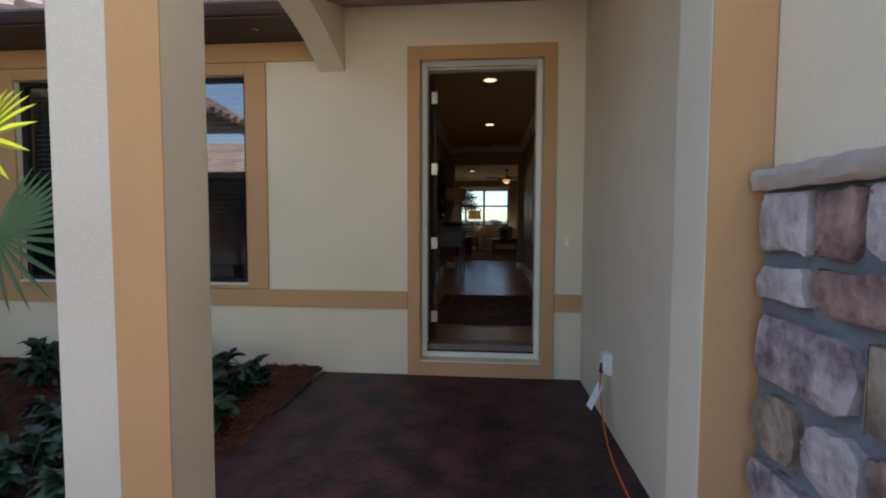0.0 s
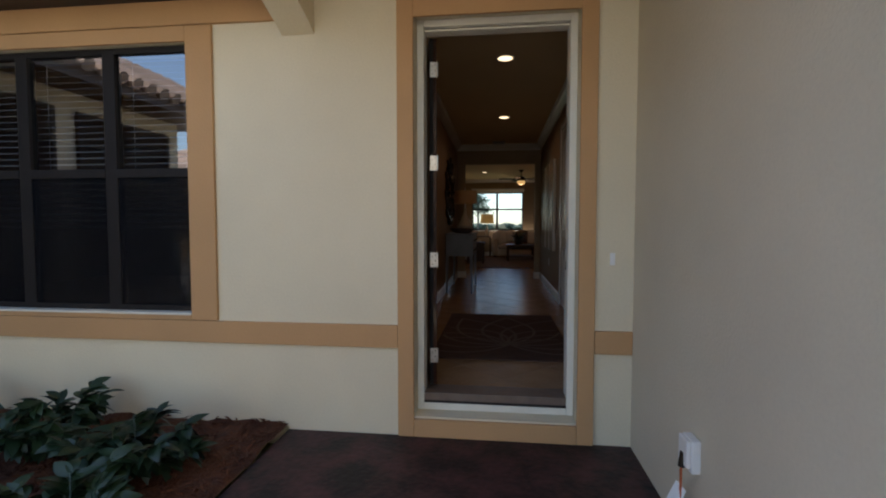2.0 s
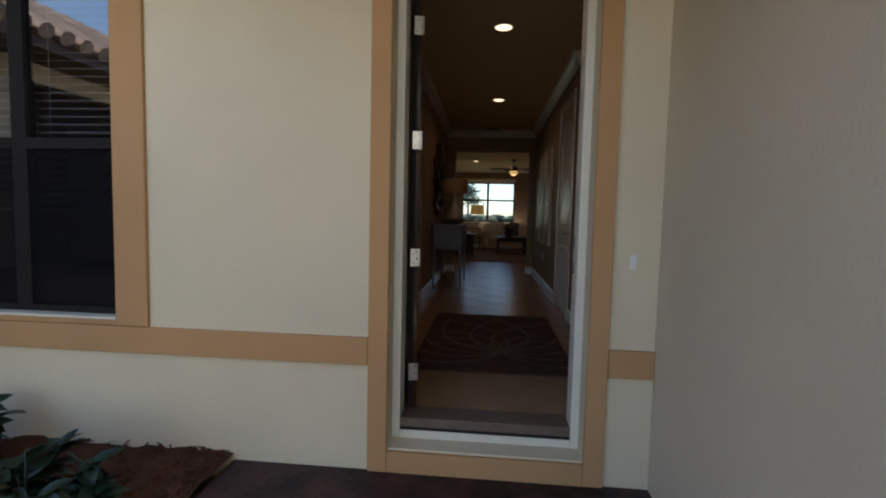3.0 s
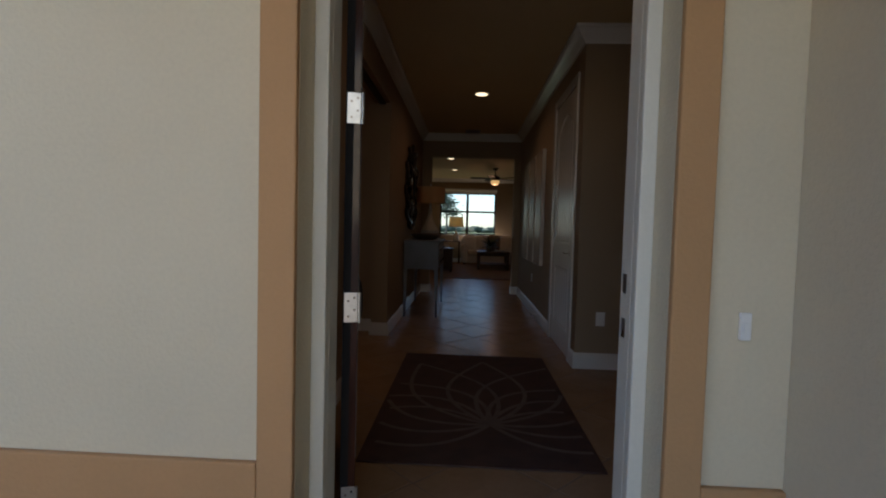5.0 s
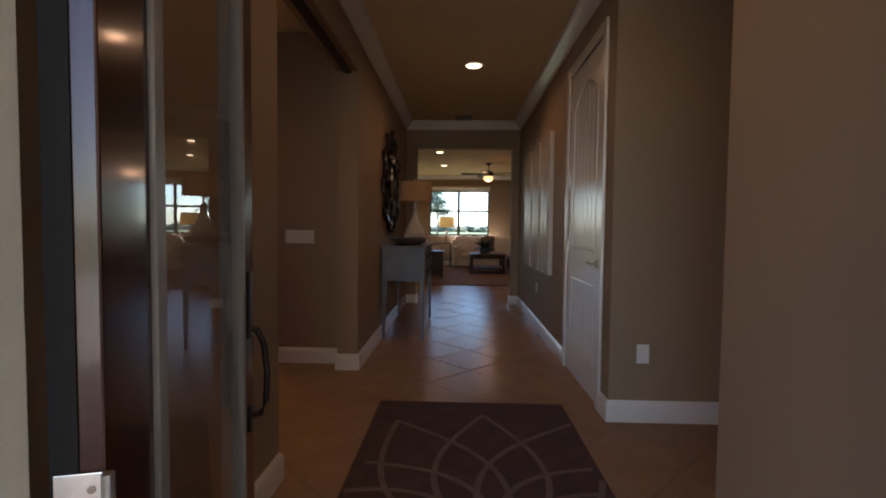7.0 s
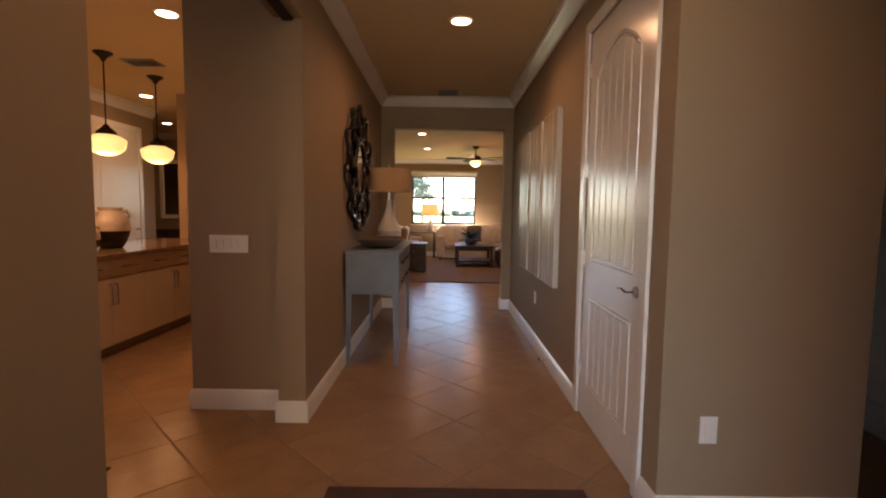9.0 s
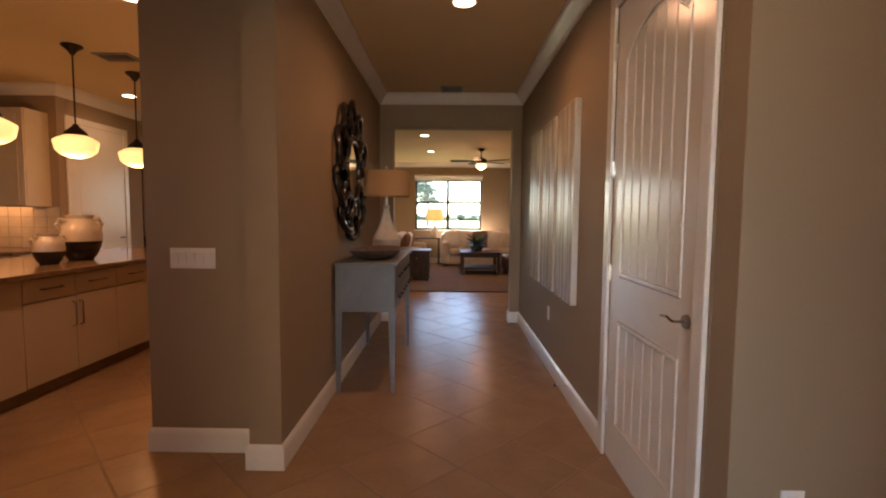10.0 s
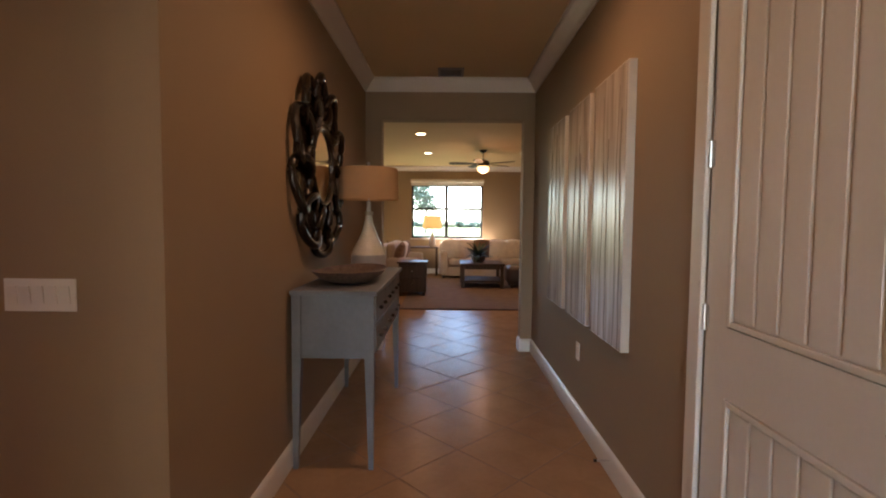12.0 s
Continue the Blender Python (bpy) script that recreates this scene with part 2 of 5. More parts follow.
TOEKICK = mat("toe_kick", (0.30, 0.22, 0.15), 0.6)
SOFA = mat("oatmeal_upholstery", (0.46, 0.40, 0.33), 0.95, vary=0.1, scale=6, fine=180, bump=0.6, depth=0.002)
DARK_WOOD = wood("dark_walnut", (0.035, 0.02, 0.012), (0.085, 0.05, 0.03), 0.42, spec=0.2)
SILL_METAL = mat("brown_sill_metal", (0.15, 0.105, 0.080), 0.45, vary=0.12, scale=12, fine=80, bump=0.15)
FAN_BLADE = mat("dark_stained_blade", (0.016, 0.011, 0.008), 0.6, vary=0.15, scale=8, fine=60, bump=0.15, spec=0.2)
LEATHER = mat("dark_brown_leather", (0.055, 0.032, 0.022), 0.4, vary=0.15, scale=8, fine=90, bump=0.3)
PILLOW = mat("ivory_cushion", (0.78, 0.73, 0.64), 0.95, vary=0.08, scale=8, fine=180, bump=0.5)
PILLOW_BROWN = mat("brown_print_cushion", (0.26, 0.17, 0.11), 0.95, scale=18, fine=160, bump=0.5, second=(0.12, 0.075, 0.05))
GREAT_RUG = mat("tan_area_rug", (0.15, 0.105, 0.075), 0.95, vary=0.15, scale=6, fine=150, bump=0.6)
GREAT_RUG_EDGE = mat("dark_rug_border", (0.06, 0.035, 0.025), 0.95, vary=0.15, fine=150)
ROLLER = mat("white_roller_shade", (0.72, 0.68, 0.60), 0.8, vary=0.03, bump=0.1)
GRASS = mat("mown_grass", (0.15, 0.16, 0.06), 0.95, scale=0.6, fine=14, bump=0.8, depth=0.03, second=(0.10, 0.115, 0.04))
CONCRETE = mat("pale_concrete", (0.50, 0.45, 0.38), 0.9, scale=1.5, fine=40, bump=0.3, depth=0.004, second=(0.40, 0.36, 0.30))
FOREST = mat("far_foliage", (0.16, 0.18, 0.12), 0.9, scale=1.5, fine=9, bump=1.0, depth=0.1, second=(0.09, 0.11, 0.07))
BARK = mat("grey_bark", (0.16, 0.13, 0.10), 0.9, scale=8, fine=40, bump=0.8)
ORANGE = mat("orange_rubber", (0.55, 0.12, 0.03), 0.5, vary=0.05, bump=0.0)
TAG = mat("white_paper_tag", (0.75, 0.75, 0.73), 0.8, vary=0.03, bump=0.0)
CAN_GLOW = glow("recessed_bulb", (1.0, 0.74, 0.44), 0.7)
OPAL = glow("lit_opal_glass", (1.0, 0.60, 0.20), 0.06)
FAN_GLOW = glow("lit_fan_bowl", (1.0, 0.58, 0.20), 0.21)
PAVER = mat("drive_pavers", (0.30, 0.24, 0.20), 0.9, scale=3, fine=30, bump=0.5, second=(0.2, 0.15, 0.12))

# ---- builders ----


def thing(name, loc=(0, 0, 0), label="", category="", group="", kind=""):
    ob = new(name)
    ob.empty_display_size = 0.1
    ob.matrix_world = Matrix.Translation(loc)
    return tagged(ob, label, category, group, kind)


def world_of(ob):
    m = ob.matrix_basis.copy()
    if ob.parent:
        m = world_of(ob.parent) @ ob.matrix_parent_inverse @ m
    return m


def solid(name, bm, material, smooth=False, kind="", label="", category=""):
    """Links a bmesh as one object."""
    bmesh.ops.recalc_face_normals(bm, faces=bm.faces)
    me = bpy.data.meshes.new(name)
    bm.to_mesh(me)
    bm.free()
    for m in material if isinstance(material, (list, tuple)) else [material]:
        me.materials.append(m)
    if smooth:
        me.shade_smooth()
        me.set_sharp_from_angle(angle=radians(38))
    return tagged(new(name, me), label, category, "", kind)


def part(name, bm, material, parent, label="", smooth=False):
    ob = solid(name, bm, material, smooth, label=label)
    ob.parent = parent
    ob.matrix_parent_inverse = world_of(parent).inverted()
    return ob


def piece(name, mesh, parent, m):
    """A light repeat on shared mesh data, at the world pose m."""
    ob = new(name, mesh)
    ob.parent = parent
    ob.matrix_parent_inverse = world_of(parent).inverted()
    ob.matrix_basis = m
    return ob


def box(x0, x1, y0, y1, z0, z1, bevel=0.0, bm=None, seg=2):
    bm = bm or bmesh.new()
    vs = bmesh.ops.create_cube(bm, size=1, matrix=Matrix.LocRotScale(((x0 + x1) / 2, (y0 + y1) / 2, (z0 + z1) / 2), None, (abs(x1 - x0), abs(y1 - y0), abs(z1 - z0))))["verts"]
    if bevel:
        es = list({e for v in vs for e in v.link_edges})
        bmesh.ops.bevel(bm, geom=es, offset=bevel, segments=seg, affect="EDGES", profile=0.6)
    return bm


def lathe(profile, center=(0, 0, 0), seg=32, bm=None):
    """Turns (radius, height) pairs round an upright axis."""
    bm = bm or bmesh.new()
    rings = []
    for r, z in profile:
        rings.append([bm.verts.new((center[0] + max(r, 1e-4) * math.cos(2 * math.pi * i / seg), center[1] + max(r, 1e-4) * math.sin(2 * math.pi * i / seg), center[2] + z)) for i in range(seg)])
    for a, b in zip(rings, rings[1:]):
        for i in range(seg):
            bm.faces.new((a[i], a[(i + 1) % seg], b[(i + 1) % seg], b[i]))
    bm.faces.new(rings[0][::-1])
    bm.faces.new(rings[-1])
    return bm


def tube(points, radius, seg=8, bm=None, closed=False, flat=1.0):
    """A round bar along a line of points."""
    bm = bm or bmesh.new()
    pts = [Vector(p) for p in points]
    rings = []
    n = len(pts)
    for i, p in enumerate(pts):
        a, b = (pts[i - 1], pts[(i + 1) % n]) if closed else (pts[max(i - 1, 0)], pts[min(i + 1, n - 1)])
        d = (b - a).normalized()
        u = d.cross(Vector((0, 0, 1)) if abs(d.z) < 0.95 else Vector((1, 0, 0))).normalized()
        v = d.cross(u)
        rings.append([bm.verts.new(p + radius * (math.cos(2 * math.pi * k / seg) * u * flat + math.sin(2 * math.pi * k / seg) * v)) for k in range(seg)])
    for i in range(n if closed else n - 1):
        a, b = rings[i], rings[(i + 1) % n]
        for k in range(seg):
            bm.faces.new((a[k], a[(k + 1) % seg], b[(k + 1) % seg], b[k]))
    if not closed:
        bm.faces.new(rings[0][::-1])
        bm.faces.new(rings[-1])
    return bm


def prism(outline, axis, lo, hi, bm=None):
    """Extrudes a closed outline of pairs along an axis (x: pairs are y, z; y: x, z; z: x, y)."""
    bm = bm or bmesh.new()
    put = {"x": lambda p, t: (t, p[0], p[1]), "y": lambda p, t: (p[0], t, p[1]), "z": lambda p, t: (p[0], p[1], t)}[axis]
    a = [bm.verts.new(put(p, lo)) for p in outline]
    b = [bm.verts.new(put(p, hi)) for p in outline]
    n = len(outline)
    for i in range(n):
        bm.faces.new((a[i], a[(i + 1) % n], b[(i + 1) % n], b[i]))
    bm.faces.new(a[::-1])
    bm.faces.new(b)
    return bm


def cushion(x0, x1, y0, y1, z0, z1, puff=0.03, bm=None):
    """A soft block: bevelled, with bulging faces."""
    bm = box(x0, x1, y0, y1, z0, z1, min(x1 - x0, y1 - y0, z1 - z0) * 0.3, bm, 4)
    c = Vector(((x0 + x1) / 2, (y0 + y1) / 2, (z0 + z1) / 2))
    bmesh.ops.subdivide_edges(bm, edges=[e for e in bm.edges if e.calc_length() > 0.15], cuts=3, use_grid_fill=True)
    for v in bm.verts:
        d = Vector(((v.co.x - c.x) / (x1 - x0), (v.co.y - c.y) / (y1 - y0), (v.co.z - c.z) / (z1 - z0))) * 2
        for i in range(3):
            o = [d[j] for j in range(3) if j != i]
            v.co[i] += puff * d[i] * (1 - o[0] ** 2) * (1 - o[1] ** 2)
    return bm


def sheet(x0, x1, y, z0, z1):
    """A single sheet of glass, upright, facing y."""
    bm = bmesh.new()
    bm.faces.new([bm.verts.new(p) for p in ((x0, y, z0), (x1, y, z0), (x1, y, z1), (x0, y, z1))])
    return bm


# ---- large structure: the porch and front of the house ----
PZ = -0.235                                   # porch level; the indoor floor is 0
ground = solid("ground", box(-300, 300, -300, 500, -0.60, -0.34), GRASS, kind="structure")

bm = bmesh.new()
box(-1.37, 0.86, -3.4, 0.0, -0.338, PZ, 0.008, bm)
porch_floor = solid("pavement", bm, PORCH, kind="structure", label="dark red stained porch slab")
drive = solid("pavement_front", box(-1.30, 0.9, -5.2, -3.404, -0.338, -0.255, 0.008), PORCH, kind="structure")
driveway = solid("road", box(-14, 16, -15.5, -5.204, -0.338, -0.26, 0.01), CONCRETE, kind="structure", label="pale concrete driveway and street")

# front wall with the door and window openings
DX0, DX1, DTOP = -0.516, 0.50, 2.44
WX0, WX1, WZ0, WZ1 = -4.2, -2.03, 0.53, 2.325
bm = bmesh.new()
for b in ((-9, WX0, -0.34, 3.1), (WX0, WX1, -0.34, WZ0), (WX0, WX1, WZ1, 3.1), (WX1, DX0, -0.34, 3.1), (DX0, DX1, DTOP, 3.1), (DX0, DX1, -0.34, -0.11), (DX1, 3.0, -0.34, 3.1)):
    box(b[0], b[1], 0, 0.16, b[2], b[3], 0, bm)
wall_front = solid("wall_front", bm, STUCCO, kind="structure", label="cream stucco front wall of the house")
bm = bmesh.new()
for b in ((-9, WX0, -0.34, 3.1), (WX0, WX1, -0.34, WZ0), (WX0, WX1, WZ1, 3.1), (WX1, -0.484, -0.34, 3.1), (-0.484, 0.469, 2.40, 3.1), (-0.484, 0.469, -0.34, -0.02), (0.469, 3.0, -0.34, 3.1)):
    box(b[0], b[1], 0.162, 0.25, b[2], b[3], 0, bm)
wall_front_inner = solid("wall_front_inner", bm, TAUPE, kind="structure")

# tan raised trim: round the door, the window, the sill band, the frieze
bm = bmesh.new()
for b in ((-0.62, DX0, PZ, 2.52), (DX1, 0.60, PZ, 2.52), (DX0, DX1, 2.405, 2.52), (DX0, DX1, PZ, -0.12)):
    box(b[0], b[1], -0.025, 0.0, b[2], b[3], 0.006, bm)
trim_door = solid("trim_door", bm, TAN, kind="structure")
trim_band = solid("trim_band", box(-5.0, -0.622, -0.022, 0.0, 0.335, 0.483, 0.006), TAN, kind="structure")
trim_band_right = solid("trim_band_right", box(0.602, 0.824, -0.022, 0.0, 0.335, 0.478, 0.006), TAN, kind="structure")
bm = bmesh.new()
for b in ((WX1, -1.845, 0.486, 2.424), (-4.40, WX0, 0.486, 2.424), (WX0, WX1, WZ1, 2.424), (WX0, WX1, 0.486, WZ0)):
    box(b[0], b[1], -0.024, 0.0, b[2], b[3], 0.006, bm)
trim_window = solid("trim_window", bm, TAN, kind="structure")
trim_frieze = solid("trim_frieze", box(-5.0, -1.37, -0.028, 0.0, 2.428, 2.585, 0.006), TAN, kind="structure")

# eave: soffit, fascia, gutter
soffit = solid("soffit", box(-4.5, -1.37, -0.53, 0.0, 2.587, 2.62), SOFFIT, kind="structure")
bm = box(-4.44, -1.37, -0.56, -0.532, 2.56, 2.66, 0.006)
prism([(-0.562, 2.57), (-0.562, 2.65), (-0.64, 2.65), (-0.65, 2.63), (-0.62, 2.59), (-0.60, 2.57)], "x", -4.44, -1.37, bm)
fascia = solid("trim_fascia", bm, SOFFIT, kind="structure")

# porch: left column, side arch, front arch, right wall
pier = thing("porch_column", (-1.146, -2.455, PZ), "square stucco porch column with a tan corner band", "column")
part("shaft", box(-1.334, -0.957, -2.575, -2.336, PZ, 2.9, 0.006), COLUMN_GREY, pier)
bm = box(-1.130, -0.954, -2.581, -2.5752, PZ, 2.9, 0.002)
part("corner_band", bm, TAN, pier, "tan painted band")


def arch(axis, a0, a1, spring, rise, top, lo, hi):
    """A beam whose underside is a segmental arch from a0 to a1."""
    pts = [(a0, top), (a0, spring)]
    for i in range(1, 24):
        t = i / 24
        pts.append((a0 + (a1 - a0) * t, spring + rise * (1 - abs(2 * t - 1) ** 2.2)))
    pts += [(a1, spring), (a1, top)]
    return prism(pts, axis, lo, hi)


side_arch = solid("trim_side_arch", arch("x", -0.002, -2.336, 2.335, 0.24, 3.1, -1.369, -1.154), STUCCO, kind="structure", label="cream stucco arch beam over the porch side")
front_arch = solid("trim_front_arch", arch("y", -0.957, 0.652, 2.6, 0.28, 3.3, -2.56, -2.345), STUCCO, kind="structure")
ceiling_porch = solid("ceiling_porch", box(-1.37, 0.83, -2.56, 0, 3.1, 3.16), PORCH_CEIL, kind="structure")
wall_porch_right = solid("wall_porch_right", box(0.827, 1.05, -2.342, -0.002, -0.34, 3.1), STUCCO_SHADED, kind="structure", label="cream stucco side wall of the porch, shade put into its colour")
right_pier = thing("porch_pilaster", (0.75, -2.46, PZ), "stucco pilaster with a tan painted front", "column")
part("shaft", box(0.652, 1.05, -2.573, -2.344, PZ, 3.1, 0.005), STUCCO_SHADED, right_pier)
part("front_band", box(0.654, 0.822, -2.580, -2.5735, PZ, 3.1, 0.002), TAN, right_pier, "tan painted band")

# garage wall with the stone base
wall_garage = solid("wall_garage", box(0.822, 1.05, -9, -2.582, -0.34, 3.3), STUCCO, kind="structure")
stone_base = thing("stone_veneer", (0.80, -3.6, -0.3), "rough multicoloured fieldstone veneer with blue-grey mortar", "stone veneer")
part("mortar", box(0.797, 0.8215, -7.0, -2.6, -0.3, 1.155), MORTAR, stone_base)
rng = random.Random(41)
y = -2.605
while y > -7.0:                                         # rough-edged cap stones laid end to end
    w = rng.uniform(0.34, 0.62)
    bm = bmesh.new()
    rings = []
    for i in range(15):
        f, z = i / 14, 1.157
        out = [(0.8213, z), (0.758, z), (0.749, z + 0.012), (0.746, z + 0.034), (0.752, z + 0.050), (0.766, z + 0.058), (0.8213, z + 0.060)]
        rings.append([bm.verts.new((a + (rng.uniform(-0.006, 0.006) if 0 < k < 6 else 0), y - w * f, b + (rng.uniform(-0.003, 0.003) if 0 < k < 6 else 0))) for k, (a, b) in enumerate(out)])
    for a, b in zip(rings, rings[1:]):
        for k in range(7):
            bm.faces.new((a[k], a[(k + 1) % 7], b[(k + 1) % 7], b[k]))
    bm.faces.new(rings[0])
    bm.faces.new(rings[-1][::-1])
    part("cap_stone", bm, CAP, stone_base, "cast stone cap course", True)
    y -= w + 0.004

# house behind: walls that close the place
bm = bmesh.new()
box(-9, -8.85, 0.29, 15, -0.34, 2.83, 0, bm)
box(4.6, 4.75, 0.29, 15, -0.34, 2.83, 0, bm)
box(1.05, 4.6, -0.15, 0.28, -0.34, 2.83, 0, bm)
wall_outer = solid("wall_outer", bm, TAUPE, kind="structure")
roof = thing("main_roof", (0, 7, 3.1), "low hipped clay tile roof over the house", "roof")
bm = bmesh.new()
v = [bm.verts.new(p) for p in ((-9.6, -0.58, 2.67), (5.4, -0.58, 2.67), (5.4, 15.4, 2.76), (-9.6, 15.4, 2.76), (-2.5, 7.2, 5.2), (0.5, 7.2, 5.2))]
for f in ((0, 1, 5, 4), (1, 2, 5), (2, 3, 4, 5), (3, 0, 4)):
    bm.faces.new([v[i] for i in f])
part("deck", bm, ROOF_TILE, roof)
bm = bmesh.new()
for i in range(15):                                      # barrel tile ends along the eave
    x = -4.85 + 0.235 * i
    tube([(x, -0.63, 2.672), (x, -0.15, 2.815)], 0.06, 10, bm)
part("eave_tiles", bm, ROOF_TILE, roof)

# ---- large structure: indoors ----
XL, XR = -0.87, 0.893
floor_base = solid("floor", box(-9, 4.6, 0.14, 14.8, -0.30, -0.0016), GROUT, kind="structure")
bm = bmesh.new()
box(-9, 4.6, 0.252, 14.8, CEIL, CEIL + 0.12, 0, bm)
ceiling = solid("ceiling", bm, CEIL_PAINT, kind="structure")
# left hall wall with the wide cased opening to the kitchen side
bm = bmesh.new()
box(-1.04, XL, 0.252, 1.94, 0, CEIL, 0, bm)
box(-1.04, XL, 1.94, 3.66, 2.445, CEIL, 0, bm)
box(-1.04, XL, 3.66, 7.2, 0, CEIL, 0, bm)
wall_hall_left = solid("wall_hall_left", bm, TAUPE, kind="structure")
bm = box(-1.67, -1.042, 3.84, 3.98, 0, CEIL)
wall_stub = solid("wall_stub", bm, TAUPE, kind="structure")
track = solid("trim_door_track", box(-0.985, -0.925, 1.945, 3.655, 2.425, 2.4445, 0.003), BLACK_METAL, kind="structure")
# right hall wall: entry part, alcove, closet door opening
DY0, DY1 = 2.955, 3.865
wall_entry_right = solid("wall_entry_right", box(XR, 1.05, 0.252, 1.50, 0, CEIL), TAUPE, kind="structure")
PX, QX = 1.752, 2.6                                     # end of the alcove wall; far side of the passage behind it
wall_alcove_north = solid("wall_alcove_north", box(XR, PX, 2.72, 2.8608, 0, CEIL, 0.004), TAUPE, kind="structure")
bm = bmesh.new()
box(XR, 1.05, 2.861, DY0 - 0.02, 0, CEIL, 0, bm)
box(XR, 1.05, DY0 - 0.02, DY1 + 0.02, 2.455, CEIL, 0, bm)
box(XR, 1.05, DY1 + 0.02, 7.2, 0, CEIL, 0, bm)
wall_hall_right = solid("wall_hall_right", bm, TAUPE, kind="structure")
bm = bmesh.new()
QY0, QY1 = 3.40, 4.31
box(QX, QX + 0.15, 1.36, QY0 - 0.002, 0, CEIL, 0, bm)
box(QX, QX + 0.15, QY0 - 0.002, QY1 + 0.002, 2.452, CEIL, 0, bm)
box(QX, QX + 0.15, QY1 + 0.002, 5.0, 0, CEIL, 0, bm)
box(1.052, QX - 0.002, 1.36, 1.50, 0, CEIL, 0, bm)
box(PX - 0.14, PX, 2.863, 4.86, 0, CEIL, 0, bm)
box(PX - 0.14, QX - 0.002, 4.862, 5.0, 0, CEIL, 0, bm)
wall_alcove = solid("wall_alcove", bm, TAUPE, kind="structure")
# end wall with the opening to the great room
bm = bmesh.new()
GX0, GX1, GY = -0.70, 0.775, 7.2
box(-3.6, GX0, GY + 0.002, GY + 0.15, 0, CEIL, 0, bm)
box(GX1, 4.6, GY + 0.002, GY + 0.15, 0, CEIL, 0, bm)
box(GX0, GX1, GY + 0.002, GY + 0.15, 2.425, CEIL, 0, bm)
wall_hall_end = solid("wall_hall_end", bm, TAUPE, kind="structure")
# great room far wall with its window
FY = 14.8
VX0, VX1, VZ0, VZ1 = -0.97, 0.92, 0.94, 2.36
bm = bmesh.new()
SX0, SX1 = -3.75, -2.15                                # sliding glass door, its glare on the hall door and canvases
for b in ((-9, SX0, 0, CEIL), (SX0, SX1, 2.42, CEIL), (SX1, VX0, 0, CEIL), (VX1, 4.6, 0, CEIL), (VX0, VX1, 0, VZ0), (VX0, VX1, VZ1, CEIL)):
    box(b[0], b[1], FY, FY + 0.2, b[2], b[3], 0, bm)
wall_great = solid("wall_great_room", bm, TAUPE, kind="structure")
# kitchen walls
bm = bmesh.new()
box(-8.85, -4.62, 6.84, 7.0, 0, CEIL, 0, bm)
box(-4.76, -4.62, 7.002, 8.35, 0, CEIL, 0, bm)
box(-8.85, -3.6, 10.6, 10.75, 0, CEIL, 0, bm)
wall_kitchen = solid("wall_kitchen", bm, TAUPE, kind="structure")


# crown and base mouldings: an outline swept along straight runs
CROWN = [(0, 0), (0, -0.125), (0.012, -0.125), (0.018, -0.105), (0.045, -0.08), (0.075, -0.035), (0.095, -0.022), (0.105, -0.02), (0.105, 0)]
BASE = [(0, 0), (0.017, 0), (0.017, 0.105), (0.013, 0.118), (0.006, 0.13), (0.0, 0.134)]


def moulding(bm, profile, p, q, side, z, mitre=(0, 0)):
    """Sweeps a profile along the wall line p-q; side is the way it stands out; mitre lengthens the ends by the depth."""
    p, q, s = Vector((*p, z)), Vector((*q, z)), Vector((*side, 0))
    d = (q - p).normalized()
    a = [bm.verts.new(p + s * u + Vector((0, 0, w)) - d * u * mitre[0]) for u, w in profile]
    b = [bm.verts.new(q + s * u + Vector((0, 0, w)) + d * u * mitre[1]) for u, w in profile]
    n = len(profile)
    for i in range(n):
        bm.faces.new((a[i], a[(i + 1) % n], b[(i + 1) % n], b[i]))
    bm.faces.new(a[::-1])
    bm.faces.new(b)


CZ = CEIL - 0.001
bm = bmesh.new()
moulding(bm, CROWN, (XL, 0.252), (XL, GY), (1, 0), CZ, (-1, -1))
moulding(bm, CROWN, (XR, 2.72), (XR, GY), (-1, 0), CZ, (1, -1))
moulding(bm, CROWN, (XL, GY), (XR, GY), (0, -1), CZ, (-1, -1))
moulding(bm, CROWN, (XR, 2.72), (PX, 2.72), (0, -1), CZ, (1, 1))
moulding(bm, CROWN, (PX, 2.72), (PX, 4.86), (1, 0), CZ, (1, -1))
moulding(bm, CROWN, (XR, 0.252), (XR, 1.50), (-1, 0), CZ, (-1, 1))
moulding(bm, CROWN, (XR, 1.50), (QX, 1.50), (0, 1), CZ, (1, -1))
moulding(bm, CROWN, (QX, 1.50), (QX, 4.86), (-1, 0), CZ, (-1, -1))
moulding(bm, CROWN, (-8.8, 6.84), (-4.62, 6.84), (0, -1), CZ, (0, 1))
moulding(bm, CROWN, (-4.62, 6.84), (-4.62, 8.35), (1, 0), CZ, (1, 0))
moulding(bm, CROWN, (-8.8, 10.6), (-3.6, 10.6), (0, -1), CZ)
moulding(bm, CROWN, (-8.8, FY), (4.6, FY), (0, -1), CZ)
crown = solid("trim_crown", bm, WHITE, smooth=True, kind="structure")
bm = bmesh.new()
moulding(bm, BASE, (XL, 0.252), (XL, 1.94), (1, 0), 0, (0, 1))
moulding(bm, BASE, (XL, 3.66), (XL, GY), (1, 0), 0, (1, -1))
moulding(bm, BASE, (-1.04, 3.66), (XL, 3.66), (0, -1), 0, (1, 1))
moulding(bm, BASE, (-1.04, 3.66), (-1.04, 3.84), (-1, 0), 0, (1, -1))
moulding(bm, BASE, (-1.67, 3.84), (-1.04, 3.84), (0, -1), 0, (1, -1))
moulding(bm, BASE, (XR, 0.252), (XR, 1.50), (-1, 0), 0, (0, 1))
